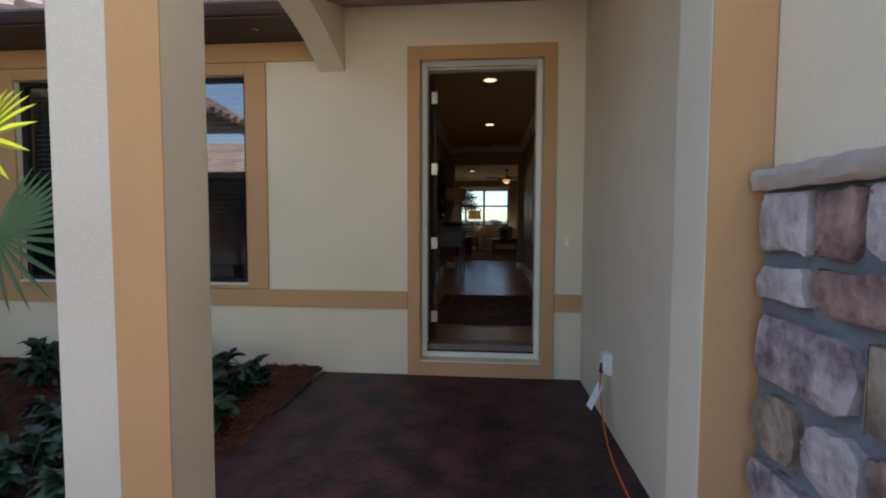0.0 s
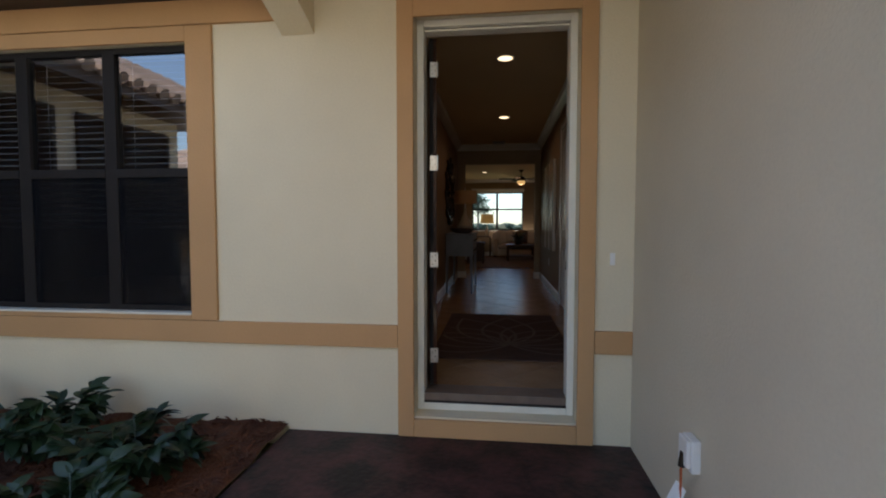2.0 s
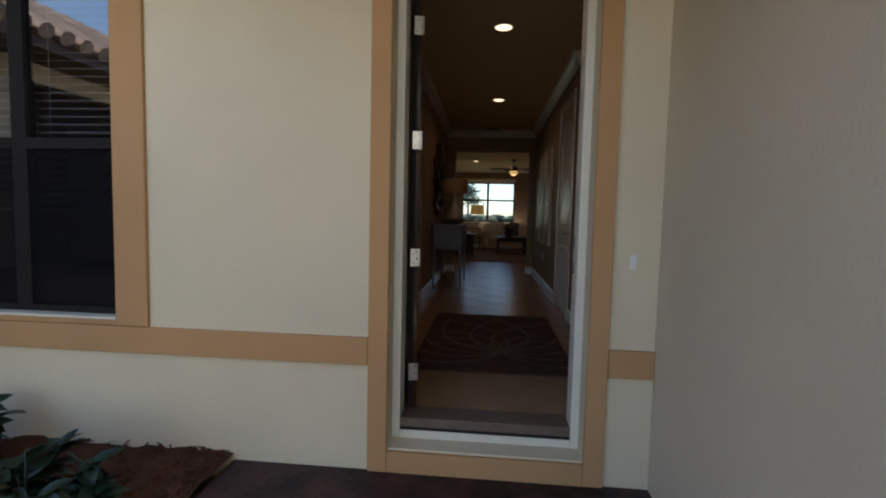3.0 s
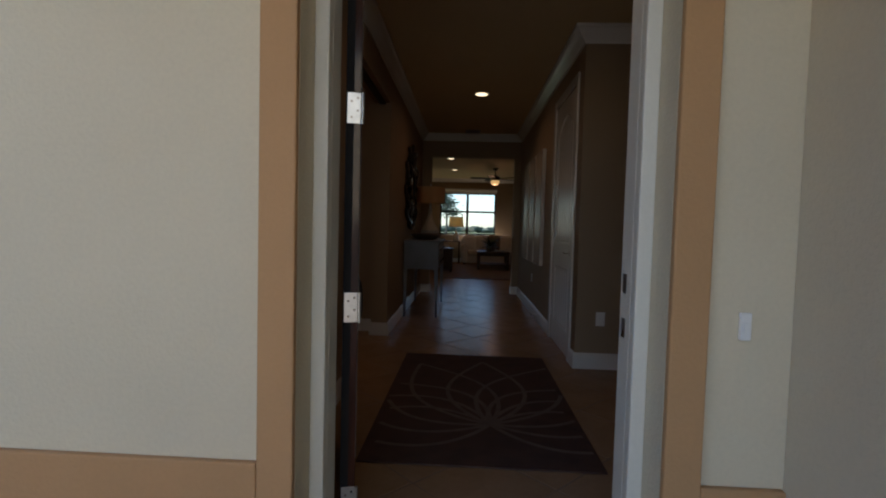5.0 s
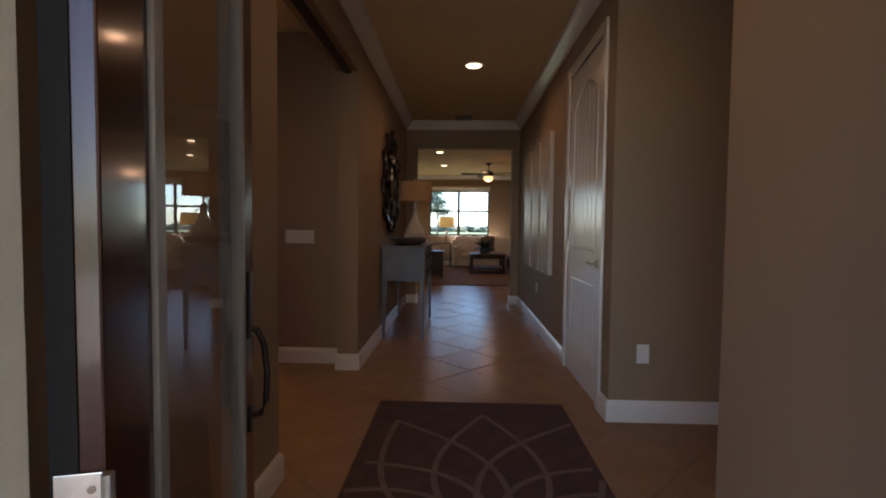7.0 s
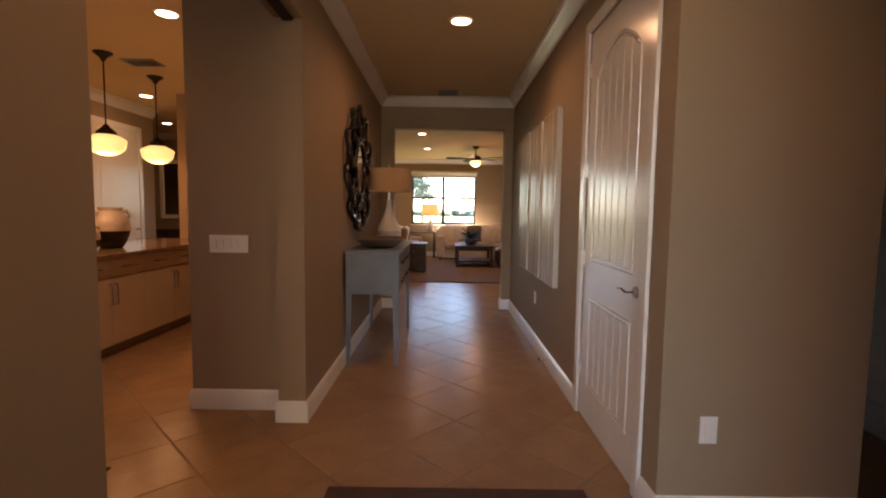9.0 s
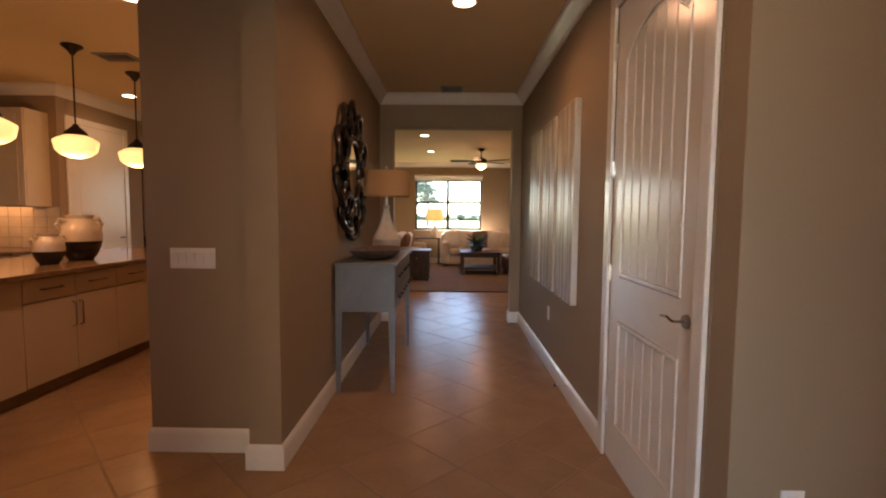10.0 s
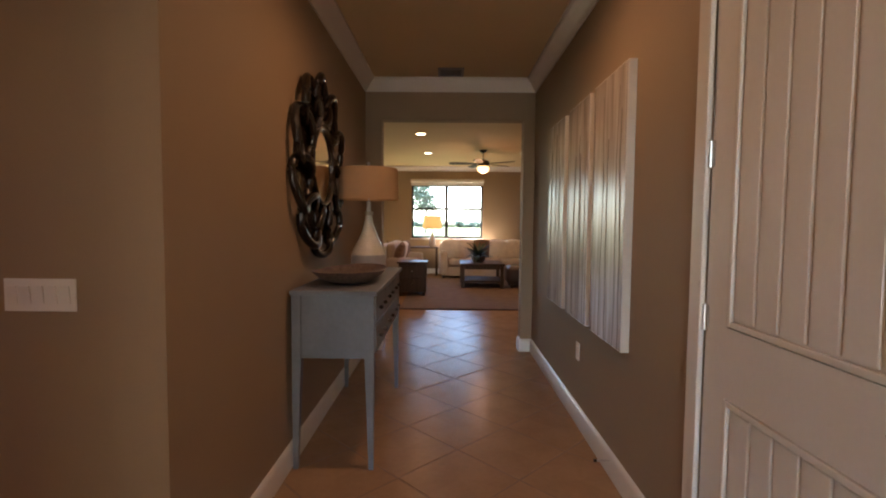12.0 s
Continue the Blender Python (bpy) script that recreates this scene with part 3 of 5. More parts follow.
moulding(bm, BASE, (XR, 1.50), (QX, 1.50), (0, 1), 0, (1, -1))
moulding(bm, BASE, (XR, 2.72), (XR, DY0 - 0.085), (-1, 0), 0, (1, 0))
moulding(bm, BASE, (XR, DY1 + 0.085), (XR, GY), (-1, 0), 0, (0, -1))
moulding(bm, BASE, (XR, 2.72), (PX, 2.72), (0, -1), 0, (1, 1))
moulding(bm, BASE, (PX, 2.72), (PX, 4.86), (1, 0), 0, (1, -1))
moulding(bm, BASE, (QX, 1.50), (QX, QY0 - 0.085), (-1, 0), 0, (-1, 0))
moulding(bm, BASE, (QX, QY1 + 0.085), (QX, 4.86), (-1, 0), 0, (0, -1))
moulding(bm, BASE, (GX1, GY), (XR, GY), (0, -1), 0, (1, -1))
moulding(bm, BASE, (XL, GY), (GX0, GY), (0, -1), 0, (-1, 1))
moulding(bm, BASE, (GX1, GY), (GX1, GY + 0.15), (-1, 0), 0, (1, 0))
moulding(bm, BASE, (GX0, GY), (GX0, GY + 0.15), (1, 0), 0, (1, 0))
moulding(bm, BASE, (SX1, FY), (4.6, FY), (0, -1), 0)
baseboard = solid("baseboard", bm, WHITE, smooth=True, kind="structure")

# ---- front door: frame and open leaf ----
door_1 = thing("door_1", (0, 0.2, 0), "open mahogany front door with a tall glass light", "door", kind="structure")
bm = bmesh.new()
for b in ((-0.5155, -0.4705, -0.108, 2.44), (0.455, 0.4995, -0.108, 2.44), (-0.4705, 0.455, 2.395, 2.44), (-0.4705, 0.455, -0.108, -0.062)):
    box(b[0], b[1], 0.118, 0.1598, b[2], b[3], 0.005, bm)
for b in ((-0.4835, -0.4705, -0.06, 2.394), (0.455, 0.4685, -0.06, 2.394)):
    box(b[0], b[1], 0.1602, 0.252, b[2], b[3], 0.002, bm)
box(-0.4703, 0.4548, 0.1602, 0.252, 2.382, 2.394, 0.002, bm)
part("door_frame", bm, WHITE_FRAME, door_1, "cream painted exterior door frame")
part("weather_strip", box(-0.4703, 0.4548, 0.119, 0.1215, -0.0598, -0.045), BRONZE, door_1, "dark weather strip")
part("threshold", box(-0.4703, 0.4548, 0.1217, 0.30, -0.06, 0.005, 0.004), SILL_METAL, door_1, "brown metal threshold")
for z in (0.86, 1.0):
    part("strike_plate", box(0.4525, 0.4545, 0.195, 0.225, z - 0.03, z + 0.03), PEWTER, door_1)

LEAF_POSE = pose(-0.405, 0.268, 0, 0, 0, 14.8)       # local: y runs along the leaf, x out of its street face


def leaf_part(name, bm, material, parent, label="", smooth=False):
    bm.transform(LEAF_POSE)
    return part(name, bm, material, parent, label, smooth)


leaf = leaf_part("door_leaf", box(-0.05, 0.0, 0.0, 0.1335, 0.012, 2.375, 0.003), MAHOGANY, door_1, "dark mahogany leaf")
bm = box(-0.05, 0.0, 0.75, 0.905, 0.012, 2.375, 0.003)
box(-0.05, 0.0, 0.134, 0.7495, 0.012, 0.30, 0.003, bm)
box(-0.05, 0.0, 0.134, 0.7495, 2.20, 2.375, 0.003, bm)
leaf_part("door_rails", bm, MAHOGANY, leaf)
bm = bmesh.new()
for b in ((0.134, 0.170, 0.3005, 2.1995), (0.722, 0.7495, 0.3005, 2.1995), (0.1705, 0.7215, 0.3005, 0.335), (0.1705, 0.7215, 2.165, 2.1995)):
    box(-0.05, 0.007, b[0], b[1], b[2], b[3], 0.004, bm)
leaf_part("glazing_bead", bm, GREY_BEAD, leaf, "grey moulded glazing frame")
bm = bmesh.new()
bm.faces.new([bm.verts.new(p) for p in ((-0.008, 0.171, 0.336), (-0.008, 0.721, 0.336), (-0.008, 0.721, 2.164), (-0.008, 0.171, 2.164))])
leaf_part("pane", bm, GLASS, leaf, "clear glass pane")
leaf_part("edge_seal", box(-0.0495, -0.024, -0.0022, -0.0004, 0.014, 2.373), SEAL_AND_SHADE, leaf, "black rubber edge seal")
for z in (0.22, 0.885, 1.545, 2.17):
    bm = bmesh.new()
    box(-0.046, -0.002, -0.0036, -0.0023, z - 0.05, z + 0.05, 0.0008, bm)
    tube([(0.004, -0.006, z - 0.05), (0.004, -0.006, z + 0.05)], 0.006, 10, bm)
    h = leaf_part("hinge", bm, STEEL, leaf, "bright steel hinge")
    bm = bmesh.new()
    for i, (dx, dz) in enumerate(((-0.012, 0.033), (-0.032, 0.022), (-0.012, -0.008), (-0.032, -0.03))):
        bmesh.ops.create_cone(bm, cap_ends=True, segments=10, radius1=0.0042, radius2=0.0042, depth=0.0012, matrix=pose(dx, -0.0042, z + dz, 90))
    leaf_part("screw", bm, PEWTER, h)
bm = tube([(0.0, 0.84, 0.66), (0.03, 0.84, 0.665), (0.042, 0.84, 0.70), (0.046, 0.84, 0.78), (0.038, 0.84, 0.86), (0.02, 0.84, 0.90), (0.0, 0.84, 0.905)], 0.009, 10)
box(0.0005, 0.006, 0.815, 0.865, 0.88, 1.06, 0.002, bm)
box(0.0005, 0.006, 0.82, 0.86, 0.62, 0.69, 0.002, bm)
leaf_part("handle_set", bm, BLACK_METAL, leaf, "black curved pull handle with thumb latch", True)

doorbell = thing("doorbell", (0.70, 0, 0.92), "small white doorbell button on the stucco", "doorbell")
part("plate", box(0.686, 0.716, -0.012, 0.0, 0.88, 0.955, 0.004), PLATE, doorbell)
part("button", box(0.694, 0.708, -0.016, -0.0122, 0.905, 0.93, 0.002), PLATE, doorbell)

# ---- front window ----
window_1 = thing("window_1", (-3.1, 0.06, WZ0), "wide dark window added to stand in for eave shade with half-closed blinds", "window", kind="structure")
bm = bmesh.new()
for b in ((WX0, WX0 + 0.05, WZ0, WZ1), (WX1 - 0.045, WX1, WZ0, WZ1), (-2.69, -2.60, WZ0, WZ1), (-3.36, -3.27, WZ0, WZ1)):
    box(b[0], b[1], 0.045, 0.11, b[2], b[3], 0.004, bm)
for x0, x1 in ((WX0 + 0.05, -3.36), (-3.27, -2.69), (-2.60, WX1 - 0.045)):
    box(x0, x1, 0.045, 0.11, WZ0, WZ0 + 0.04, 0.003, bm)
    box(x0, x1, 0.045, 0.11, WZ1 - 0.04, WZ1, 0.003, bm)
    box(x0, x1, 0.04, 0.10, 1.45, 1.51, 0.003, bm)
part("window_frame", bm, BRONZE, window_1)
part("window_sill", box(WX0, WX1, -0.03, 0.044, WZ0 - 0.012, WZ0 + 0.004, 0.003), WHITE_FRAME, window_1)
slat = bmesh.new()
box(-0.5, 0.5, -0.024, 0.024, -0.0012, 0.0012, 0, slat)
bmesh.ops.rotate(slat, verts=slat.verts, matrix=Matrix.Rotation(radians(20), 3, "X"))
slat_mesh = bpy.data.meshes.new("slat")
slat.to_mesh(slat_mesh)
slat.free()
slat_mesh.materials.append(BLIND)
for x0, x1 in ((WX0 + 0.05, -3.36), (-3.27, -2.69), (-2.60, WX1 - 0.045)):
    part("pane", sheet(x0, x1, 0.07, WZ0 + 0.04, 1.45), LOW_E, window_1)
    part("pane", sheet(x0, x1, 0.07, 1.51, WZ1 - 0.04), LOW_E, window_1)
    part("insect_screen", box(x0, x1, 0.052, 0.0535, WZ0 + 0.04, 1.45), SCREEN, window_1, "black insect screen")
for x0, x1 in ((WX0 + 0.03, -3.32), (-3.31, -2.65), (-2.64, WX1 - 0.02)):
    blind = thing("window_blind", ((x0 + x1) / 2, 0.2, 1.0), "pale horizontal slat blind behind the glass", "blind", "front blinds")
    part("head_rail", box(x0, x1, 0.14, 0.19, WZ1 - 0.05, WZ1 - 0.005, 0.004), BLIND, blind)
    for i in range(26):
        piece("slat", slat_mesh, blind, Matrix.LocRotScale(((x0 + x1) / 2, 0.165, WZ1 - 0.09 - i * 0.045), None, (x1 - x0 - 0.02, 1, 1)))
    for x in (x0 + 0.1, x1 - 0.1):
        part("cord", tube([(x, 0.14, WZ1 - 0.05), (x, 0.14, 1.15)], 0.002, 6), BLIND, blind)

# ---- porch outlet, cord ----
outlet = thing("porch_outlet", (0.82, -0.95, 0.2), "white weatherproof outlet cover on the stucco wall", "outlet")
part("box", box(0.79, 0.8268, -1.0, -0.90, 0.12, 0.255, 0.006), PLATE, outlet)
part("cover", box(0.772, 0.7898, -0.995, -0.905, 0.14, 0.252, 0.006), PLATE, outlet)
cord = thing("extension_cord", (0.78, -1.05, PZ), "orange extension cord plugged into the porch outlet", "cord")
pts = [(0.775, -0.95, 0.16), (0.765, -0.96, 0.12), (0.758, -0.98, 0.05), (0.755, -1.02, -0.04), (0.752, -1.10, -0.13), (0.745, -1.24, -0.20), (0.735, -1.42, -0.227), (0.722, -1.75, -0.229), (0.70, -2.2, -0.229), (0.68, -2.9, -0.229)]
part("cable", tube(pts, 0.0055, 8), ORANGE, cord, smooth=True)
part("plug", tube([(0.778, -0.95, 0.19), (0.768, -0.955, 0.13)], 0.014, 10), BLACK_METAL, cord)
bm = box(-0.001, 0.001, -0.032, 0.032, -0.17, 0.0)
bm.transform(pose(0.762, -0.975, 0.06, 12, 20, 20))
part("paper_tag", bm, TAG, cord, "white paper tag")

# ---- closet door in the hall ----
door_2 = thing("door_2", (XR, 3.4, 0), "white two-panel plank door with arched top panel, closed", "door", kind="structure")
bm = bmesh.new()
for b in ((DY0 - 0.082, DY0 - 0.004, 0, 2.53), (DY1 + 0.004, DY1 + 0.082, 0, 2.53), (DY0 - 0.004, DY1 + 0.004, 2.452, 2.53)):
    box(XR - 0.02, XR - 0.001, b[0], b[1], b[2], b[3], 0.006, bm)
part("door_casing", bm, WHITE, door_2)
leaf2 = part("door_leaf", box(XR + 0.012, XR + 0.046, DY0, DY1, 0.008, 2.446, 0.002), WHITE, door_2)


def face_part(name, outline, x0, x1, bevel=0.0):
    bm = prism(outline, "x", x0, x1)
    if bevel:
        bmesh.ops.bevel(bm, geom=[e for e in bm.edges if all(abs(v.co.x - x0) < 1e-6 for v in e.verts)], offset=bevel, segments=2, affect="EDGES")
    return part(name, bm, WHITE, leaf2)


XF = XR + 0.0015                                       # face of stiles and rails
s0, s1, ym = DY0 + 0.12, DY1 - 0.12, (DY0 + DY1) / 2
face_part("stile", [(DY0, 0.008), (s0, 0.008), (s0, 2.446), (DY0, 2.446)], XF, XR + 0.0118)
face_part("stile", [(s1, 0.008), (DY1, 0.008), (DY1, 2.446), (s1, 2.446)], XF, XR + 0.0118)
face_part("rail", [(s0 + 0.0005, 0.008), (s1 - 0.0005, 0.008), (s1 - 0.0005, 0.22), (s0 + 0.0005, 0.22)], XF, XR + 0.0118)
face_part("rail", [(s0 + 0.0005, 0.80), (s1 - 0.0005, 0.80), (s1 - 0.0005, 1.03), (s0 + 0.0005, 1.03)], XF, XR + 0.0118)


def arch_line(n=14):
    return [(s0 + (s1 - s0) * i / n, 2.13 + 0.16 * (1 - (2 * i / n - 1) ** 2)) for i in range(n + 1)]


face_part("rail", [(a, b) for a, b in arch_line()] + [(s1, 2.4455), (s0, 2.4455)], XF + 0.0003, XR + 0.0116)
for z0, top in ((0.22, None), (1.03, 1)):
    inner0, inner1 = s0 + 0.03, s1 - 0.03
    n = 6
    w = (inner1 - inner0) / n
    for i in range(n):
        a, b = inner0 + i * w + 0.006, inner0 + (i + 1) * w - 0.006
        if top:
            ta, tb = (2.13 + 0.16 * (1 - (2 * (y - s0) / (s1 - s0) - 1) ** 2) - 0.035 for y in (a, b))
        else:
            ta = tb = 0.80 - 0.03
        face_part("plank", [(a, z0 + 0.03), (b, z0 + 0.03), (b, tb), (a, ta)], XR + 0.004, XR + 0.0118, 0.002)
for z0, z1 in ((0.22, 0.80), (1.03, 2.145)):           # raised bead framing each panel
    bm = bmesh.new()
    box(XF - 0.005, XR + 0.0117, s0 + 0.004, s0 + 0.024, z0 + 0.004, z1 - 0.004, 0.005, bm)
    box(XF - 0.005, XR + 0.0117, s1 - 0.024, s1 - 0.004, z0 + 0.004, z1 - 0.004, 0.005, bm)
    box(XF - 0.005, XR + 0.0117, s0 + 0.025, s1 - 0.025, z0 + 0.004, z0 + 0.024, 0.005, bm)
    if z0 < 1:
        box(XF - 0.005, XR + 0.0117, s0 + 0.025, s1 - 0.025, z1 - 0.024, z1 - 0.004, 0.005, bm)
    else:
        tube([(XF + 0.002, a, b - 0.014) for a, b in arch_line()[1:-1]], 0.009, 8, bm)
    part("panel_bead", bm, WHITE, leaf2)
for z in (0.30, 1.04, 1.60, 2.22):
    bm = tube([(XR - 0.004, DY1 + 0.002, z - 0.045), (XR - 0.004, DY1 + 0.002, z + 0.045)], 0.007, 10)
    box(XR - 0.004, XR + 0.001, DY1 - 0.018, DY1 + 0.0035, z - 0.044, z + 0.044, 0, bm)
    part("hinge", bm, STEEL, leaf2, "satin steel hinge")
bm = bmesh.new()
bmesh.ops.create_cone(bm, cap_ends=True, segments=24, radius1=0.028, radius2=0.025, depth=0.012, matrix=pose(XR - 0.005, DY0 + 0.065, 0.955, 0, -90))
tube([(XR - 0.01, DY0 + 0.065, 0.955), (XR - 0.045, DY0 + 0.065, 0.955), (XR - 0.052, DY0 + 0.08, 0.956), (XR - 0.05, DY0 + 0.115, 0.963), (XR - 0.05, DY0 + 0.155, 0.960), (XR - 0.052, DY0 + 0.168, 0.958)], 0.0054, 10, bm, flat=0.8)
part("lever_handle", bm, PEWTER, leaf2, "dark pewter lever handle", True)


# ---- panelled door in the side passage ----
door_5 = thing("door_5", (QX, 3.85, 0), "white two-panel door in the unlit side passage, closed", "door", kind="structure")
bm = bmesh.new()
for b in ((QY0 - 0.082, QY0 - 0.004, 0, 2.53), (QY1 + 0.004, QY1 + 0.082, 0, 2.53), (QY0 - 0.004, QY1 + 0.004, 2.45, 2.53)):
    box(QX - 0.02, QX - 0.001, b[0], b[1], b[2], b[3], 0.006, bm)
part("door_casing", bm, WHITE, door_5)
leaf5 = part("door_leaf", box(QX + 0.014, QX + 0.046, QY0, QY1, 0.008, 2.446, 0.002), WHITE, door_5)
for name, b in (("stile", (QY0, QY0 + 0.12, 0.008, 2.446)), ("stile", (QY1 - 0.12, QY1, 0.008, 2.446)), ("rail", (QY0 + 0.1205, QY1 - 0.1205, 0.008, 0.205)),
                ("rail", (QY0 + 0.1205, QY1 - 0.1205, 1.03, 1.16)), ("rail", (QY0 + 0.1205, QY1 - 0.1205, 2.30, 2.446))):
    part(name, box(QX + 0.002, QX + 0.0138, b[0], b[1], b[2], b[3], 0.003), WHITE, leaf5)
for z0, z1 in ((0.245, 0.99), (1.20, 2.26)):
    part("door_panel", box(QX + 0.006, QX + 0.0138, QY0 + 0.16, QY1 - 0.16, z0, z1, 0.004), WHITE, leaf5)

# ---- wall plates, vents, cans ----
def plate(name, label, category, m, w, h, rockers):
    """A wall plate: local x along the wall, y into the wall, z up."""
    ob = thing(name, m.translation, label, category)
    bm = box(-w / 2, w / 2, -0.006, -0.0005, -h / 2, h / 2, 0.002)
    bm.transform(m)
    part("plate", bm, PLATE, ob)
    for i in range(rockers):
        c = (i - (rockers - 1) / 2) * 0.046
        if "switch" in name:
            bm = box(c - 0.0150, c + 0.0150, -0.005, 0.002, -0.033, 0.033, 0.0012)
            bm.transform(m @ pose(0, -0.0075, 0, 9 if i % 2 else 7))
            part("rocker", bm, PLATE, ob)
        else:
            bm = box(c - 0.017, c + 0.017, -0.009, -0.0062, -0.034, 0.034, 0.002)
            bm.transform(m)
            part("socket", bm, PLATE, ob)
    return ob


plate("light_switch", "white five-gang light switch plate on the taupe wall", "light switch", pose(-1.41, 3.84, 1.098), 0.25, 0.114, 5)
plate("wall_outlet", "white wall outlet beside the corner", "outlet", pose(1.097, 2.72, 0.425), 0.075, 0.118, 1)
plate("wall_outlet", "white wall outlet below the canvases", "outlet", pose(XR, 5.425, 0.49, 0, 0, -90), 0.075, 0.118, 1)
stop = thing("door_stop", (XR, 4.714, 0.1), "spring door stop on the baseboard", "door stop")
part("spring", tube([(XR - 0.018, 4.714, 0.09), (XR - 0.09, 4.705, 0.093)], 0.006, 8), STEEL, stop)
part("tip", tube([(XR - 0.09, 4.705, 0.093), (XR - 0.105, 4.703, 0.0935)], 0.008, 8), BLACK_METAL, stop)


def vent(loc, w, d):
    ob = thing("ceiling_vent", loc, "white louvred ceiling air vent", "vent")
    x, y, z = loc
    bm = bmesh.new()
    for b in ((x - w / 2, x + w / 2, y - d / 2, y - d / 2 + 0.025), (x - w / 2, x + w / 2, y + d / 2 - 0.025, y + d / 2), (x - w / 2, x - w / 2 + 0.025, y - d / 2 + 0.025, y + d / 2 - 0.025), (x + w / 2 - 0.025, x + w / 2, y - d / 2 + 0.025, y + d / 2 - 0.025)):
        box(b[0], b[1], b[2], b[3], z - 0.012, z - 0.0005, 0.002, bm)
    part("frame", bm, GREY_BEAD, ob)
    for i in range(int((d - 0.05) / 0.022)):
        bm = box(-(w - 0.05) / 2, (w - 0.05) / 2, -0.009, 0.009, -0.001, 0.001)
        bm.transform(pose(x, y - d / 2 + 0.036 + i * 0.022, z - 0.008, 35))
        part("slat", bm, GREY_BEAD, ob)


vent((0.012, 6.93, CEIL), 0.25, 0.25)
vent((-3.18, 5.85, CEIL), 0.34, 0.24)
for (cx, cy), watts in zip(CANS, CAN_WATTS):
    can = thing("recessed_light", (cx, cy, CEIL), "lit recessed ceiling light with a white trim ring, in a partly added set", "ceiling light", "recessed lights")
    ring = lathe([(0.098, -0.001), (0.098, -0.006), (0.090, -0.010), (0.076, -0.008), (0.074, -0.001)], (cx, cy, CEIL), 32)
    part("trim_ring", ring, WHITE, can, smooth=True)
    part("bulb", lathe([(0.001, -0.0095), (0.05, -0.0095), (0.073, -0.0085), (0.0732, -0.0012), (0.001, -0.0012)], (cx, cy, CEIL), 24), CAN_GLOW, can, "glowing bulb")
    lamp("SPOT", "can_light", (cx, cy, CEIL - 0.02), watts, WARM, 0.06, spot=166)

# ---- planting bed ----
bm = bmesh.new()
nx, ny = 120, 60
grid = [[bm.verts.new((-9 + 7.63 * i / nx, -4.4 + 4.4 * j / ny,
         -0.262 + 0.065 * (j / ny) ** 3 + 0.030 * noise.noise((i * 0.35, j * 0.35, 3.1)) + 0.018 * noise.noise((i * 1.1, j * 1.1, 7.7)))) for j in range(ny + 1)] for i in range(nx + 1)]
for i in range(nx):
    for j in range(ny):
        bm.faces.new((grid[i][j], grid[i + 1][j], grid[i + 1][j + 1], grid[i][j + 1]))
bed = solid("ground_mulch", bm, MULCH, smooth=True, kind="structure", label="red-brown bark mulch bed along the wall")
rng = random.Random(5)
bm = bmesh.new()
for i in range(2600):
    x, y = -1.40 - 3.2 * rng.random() ** 1.4, -2.6 * rng.random()
    l, w = 0.018 + 0.03 * rng.random(), 0.004 + 0.006 * rng.random()
    m = Matrix.LocRotScale((x, y, -0.250 + 0.065 * (1 + y / 4.4) ** 3 + 0.012 * rng.random()), Euler((rng.uniform(-0.5, 0.5), rng.uniform(-0.5, 0.5), rng.uniform(0, 6.3))), (l, w, 0.004))
    vs = [bm.verts.new(m @ Vector(p)) for p in ((-1, -1, 0), (1, -0.8, 0), (1, 0.8, 0), (-1, 1, 0), (0, 0, 1))]
    for a, b in ((0, 1), (1, 2), (2, 3), (3, 0)):
        bm.faces.new((vs[a], vs[b], vs[4]))
chips = solid("mulch_chips", bm, MULCH, kind="stuff", label="loose red-brown bark chips on the bed", category="mulch")


def blade(bm, m, length, width, droop=0.25, fold=0.25, n=5):
    """A pointed leaf along local y, folded along its midrib and drooping."""
    rows = []
    for i in range(n + 1):
        t = i / n
        w = width * (math.sin(math.pi * min(1, t * 0.93 + 0.07)) ** 0.8) * (1 - 0.35 * t)
        z = -droop * length * t * t
        y = length * t
        rows.append((bm.verts.new(m @ Vector((-w, y, z + fold * w))), bm.verts.new(m @ Vector((0, y, z))), bm.verts.new(m @ Vector((w, y, z + fold * w)))))
    for a, b in zip(rows, rows[1:]):
        bm.faces.new((a[0], a[1], b[1], b[0]))
        bm.faces.new((a[1], a[2], b[2], b[1]))


def shrub(loc, radius, height, leaves, seed, leaf=0.11):
    rnd = random.Random(seed)
    ob = thing("leafy_shrub", loc, "low dark green broad-leaved shrub in the mulch bed", "shrub", "bed shrubs")
    bm, st = bmesh.new(), bmesh.new()
    for k in range(14):
        a, r = rnd.uniform(0, 6.28), radius * rnd.uniform(0.25, 0.85)
        h = height * rnd.uniform(0.55, 1.0) * (1 - 0.35 * (r / radius) ** 2)
        p = [Vector(loc) + Vector((math.cos(a) * r * t, math.sin(a) * r * t, h * t ** 0.7)) for t in (0, 0.35, 0.7, 1.0)]
        tube(p, 0.004, 5, st)
        for i in range(leaves // 14):
            t = rnd.uniform(0.35, 1.0)
            c = p[0].lerp(p[3], t)
            c.z = loc[2] + h * t ** 0.7
            m = Matrix.Translation(c) @ Euler((rnd.uniform(-0.5, 0.75), rnd.uniform(-0.5, 0.5), a - math.pi / 2 + rnd.uniform(-1.5, 1.5))).to_matrix().to_4x4()
            s = leaf * rnd.uniform(0.65, 1.2)
            blade(bm, m, s, s * 0.30, rnd.uniform(0.1, 0.5))
    part("stem", st, LEAF, ob)
    part("foliage", bm, LEAF, ob, smooth=True)


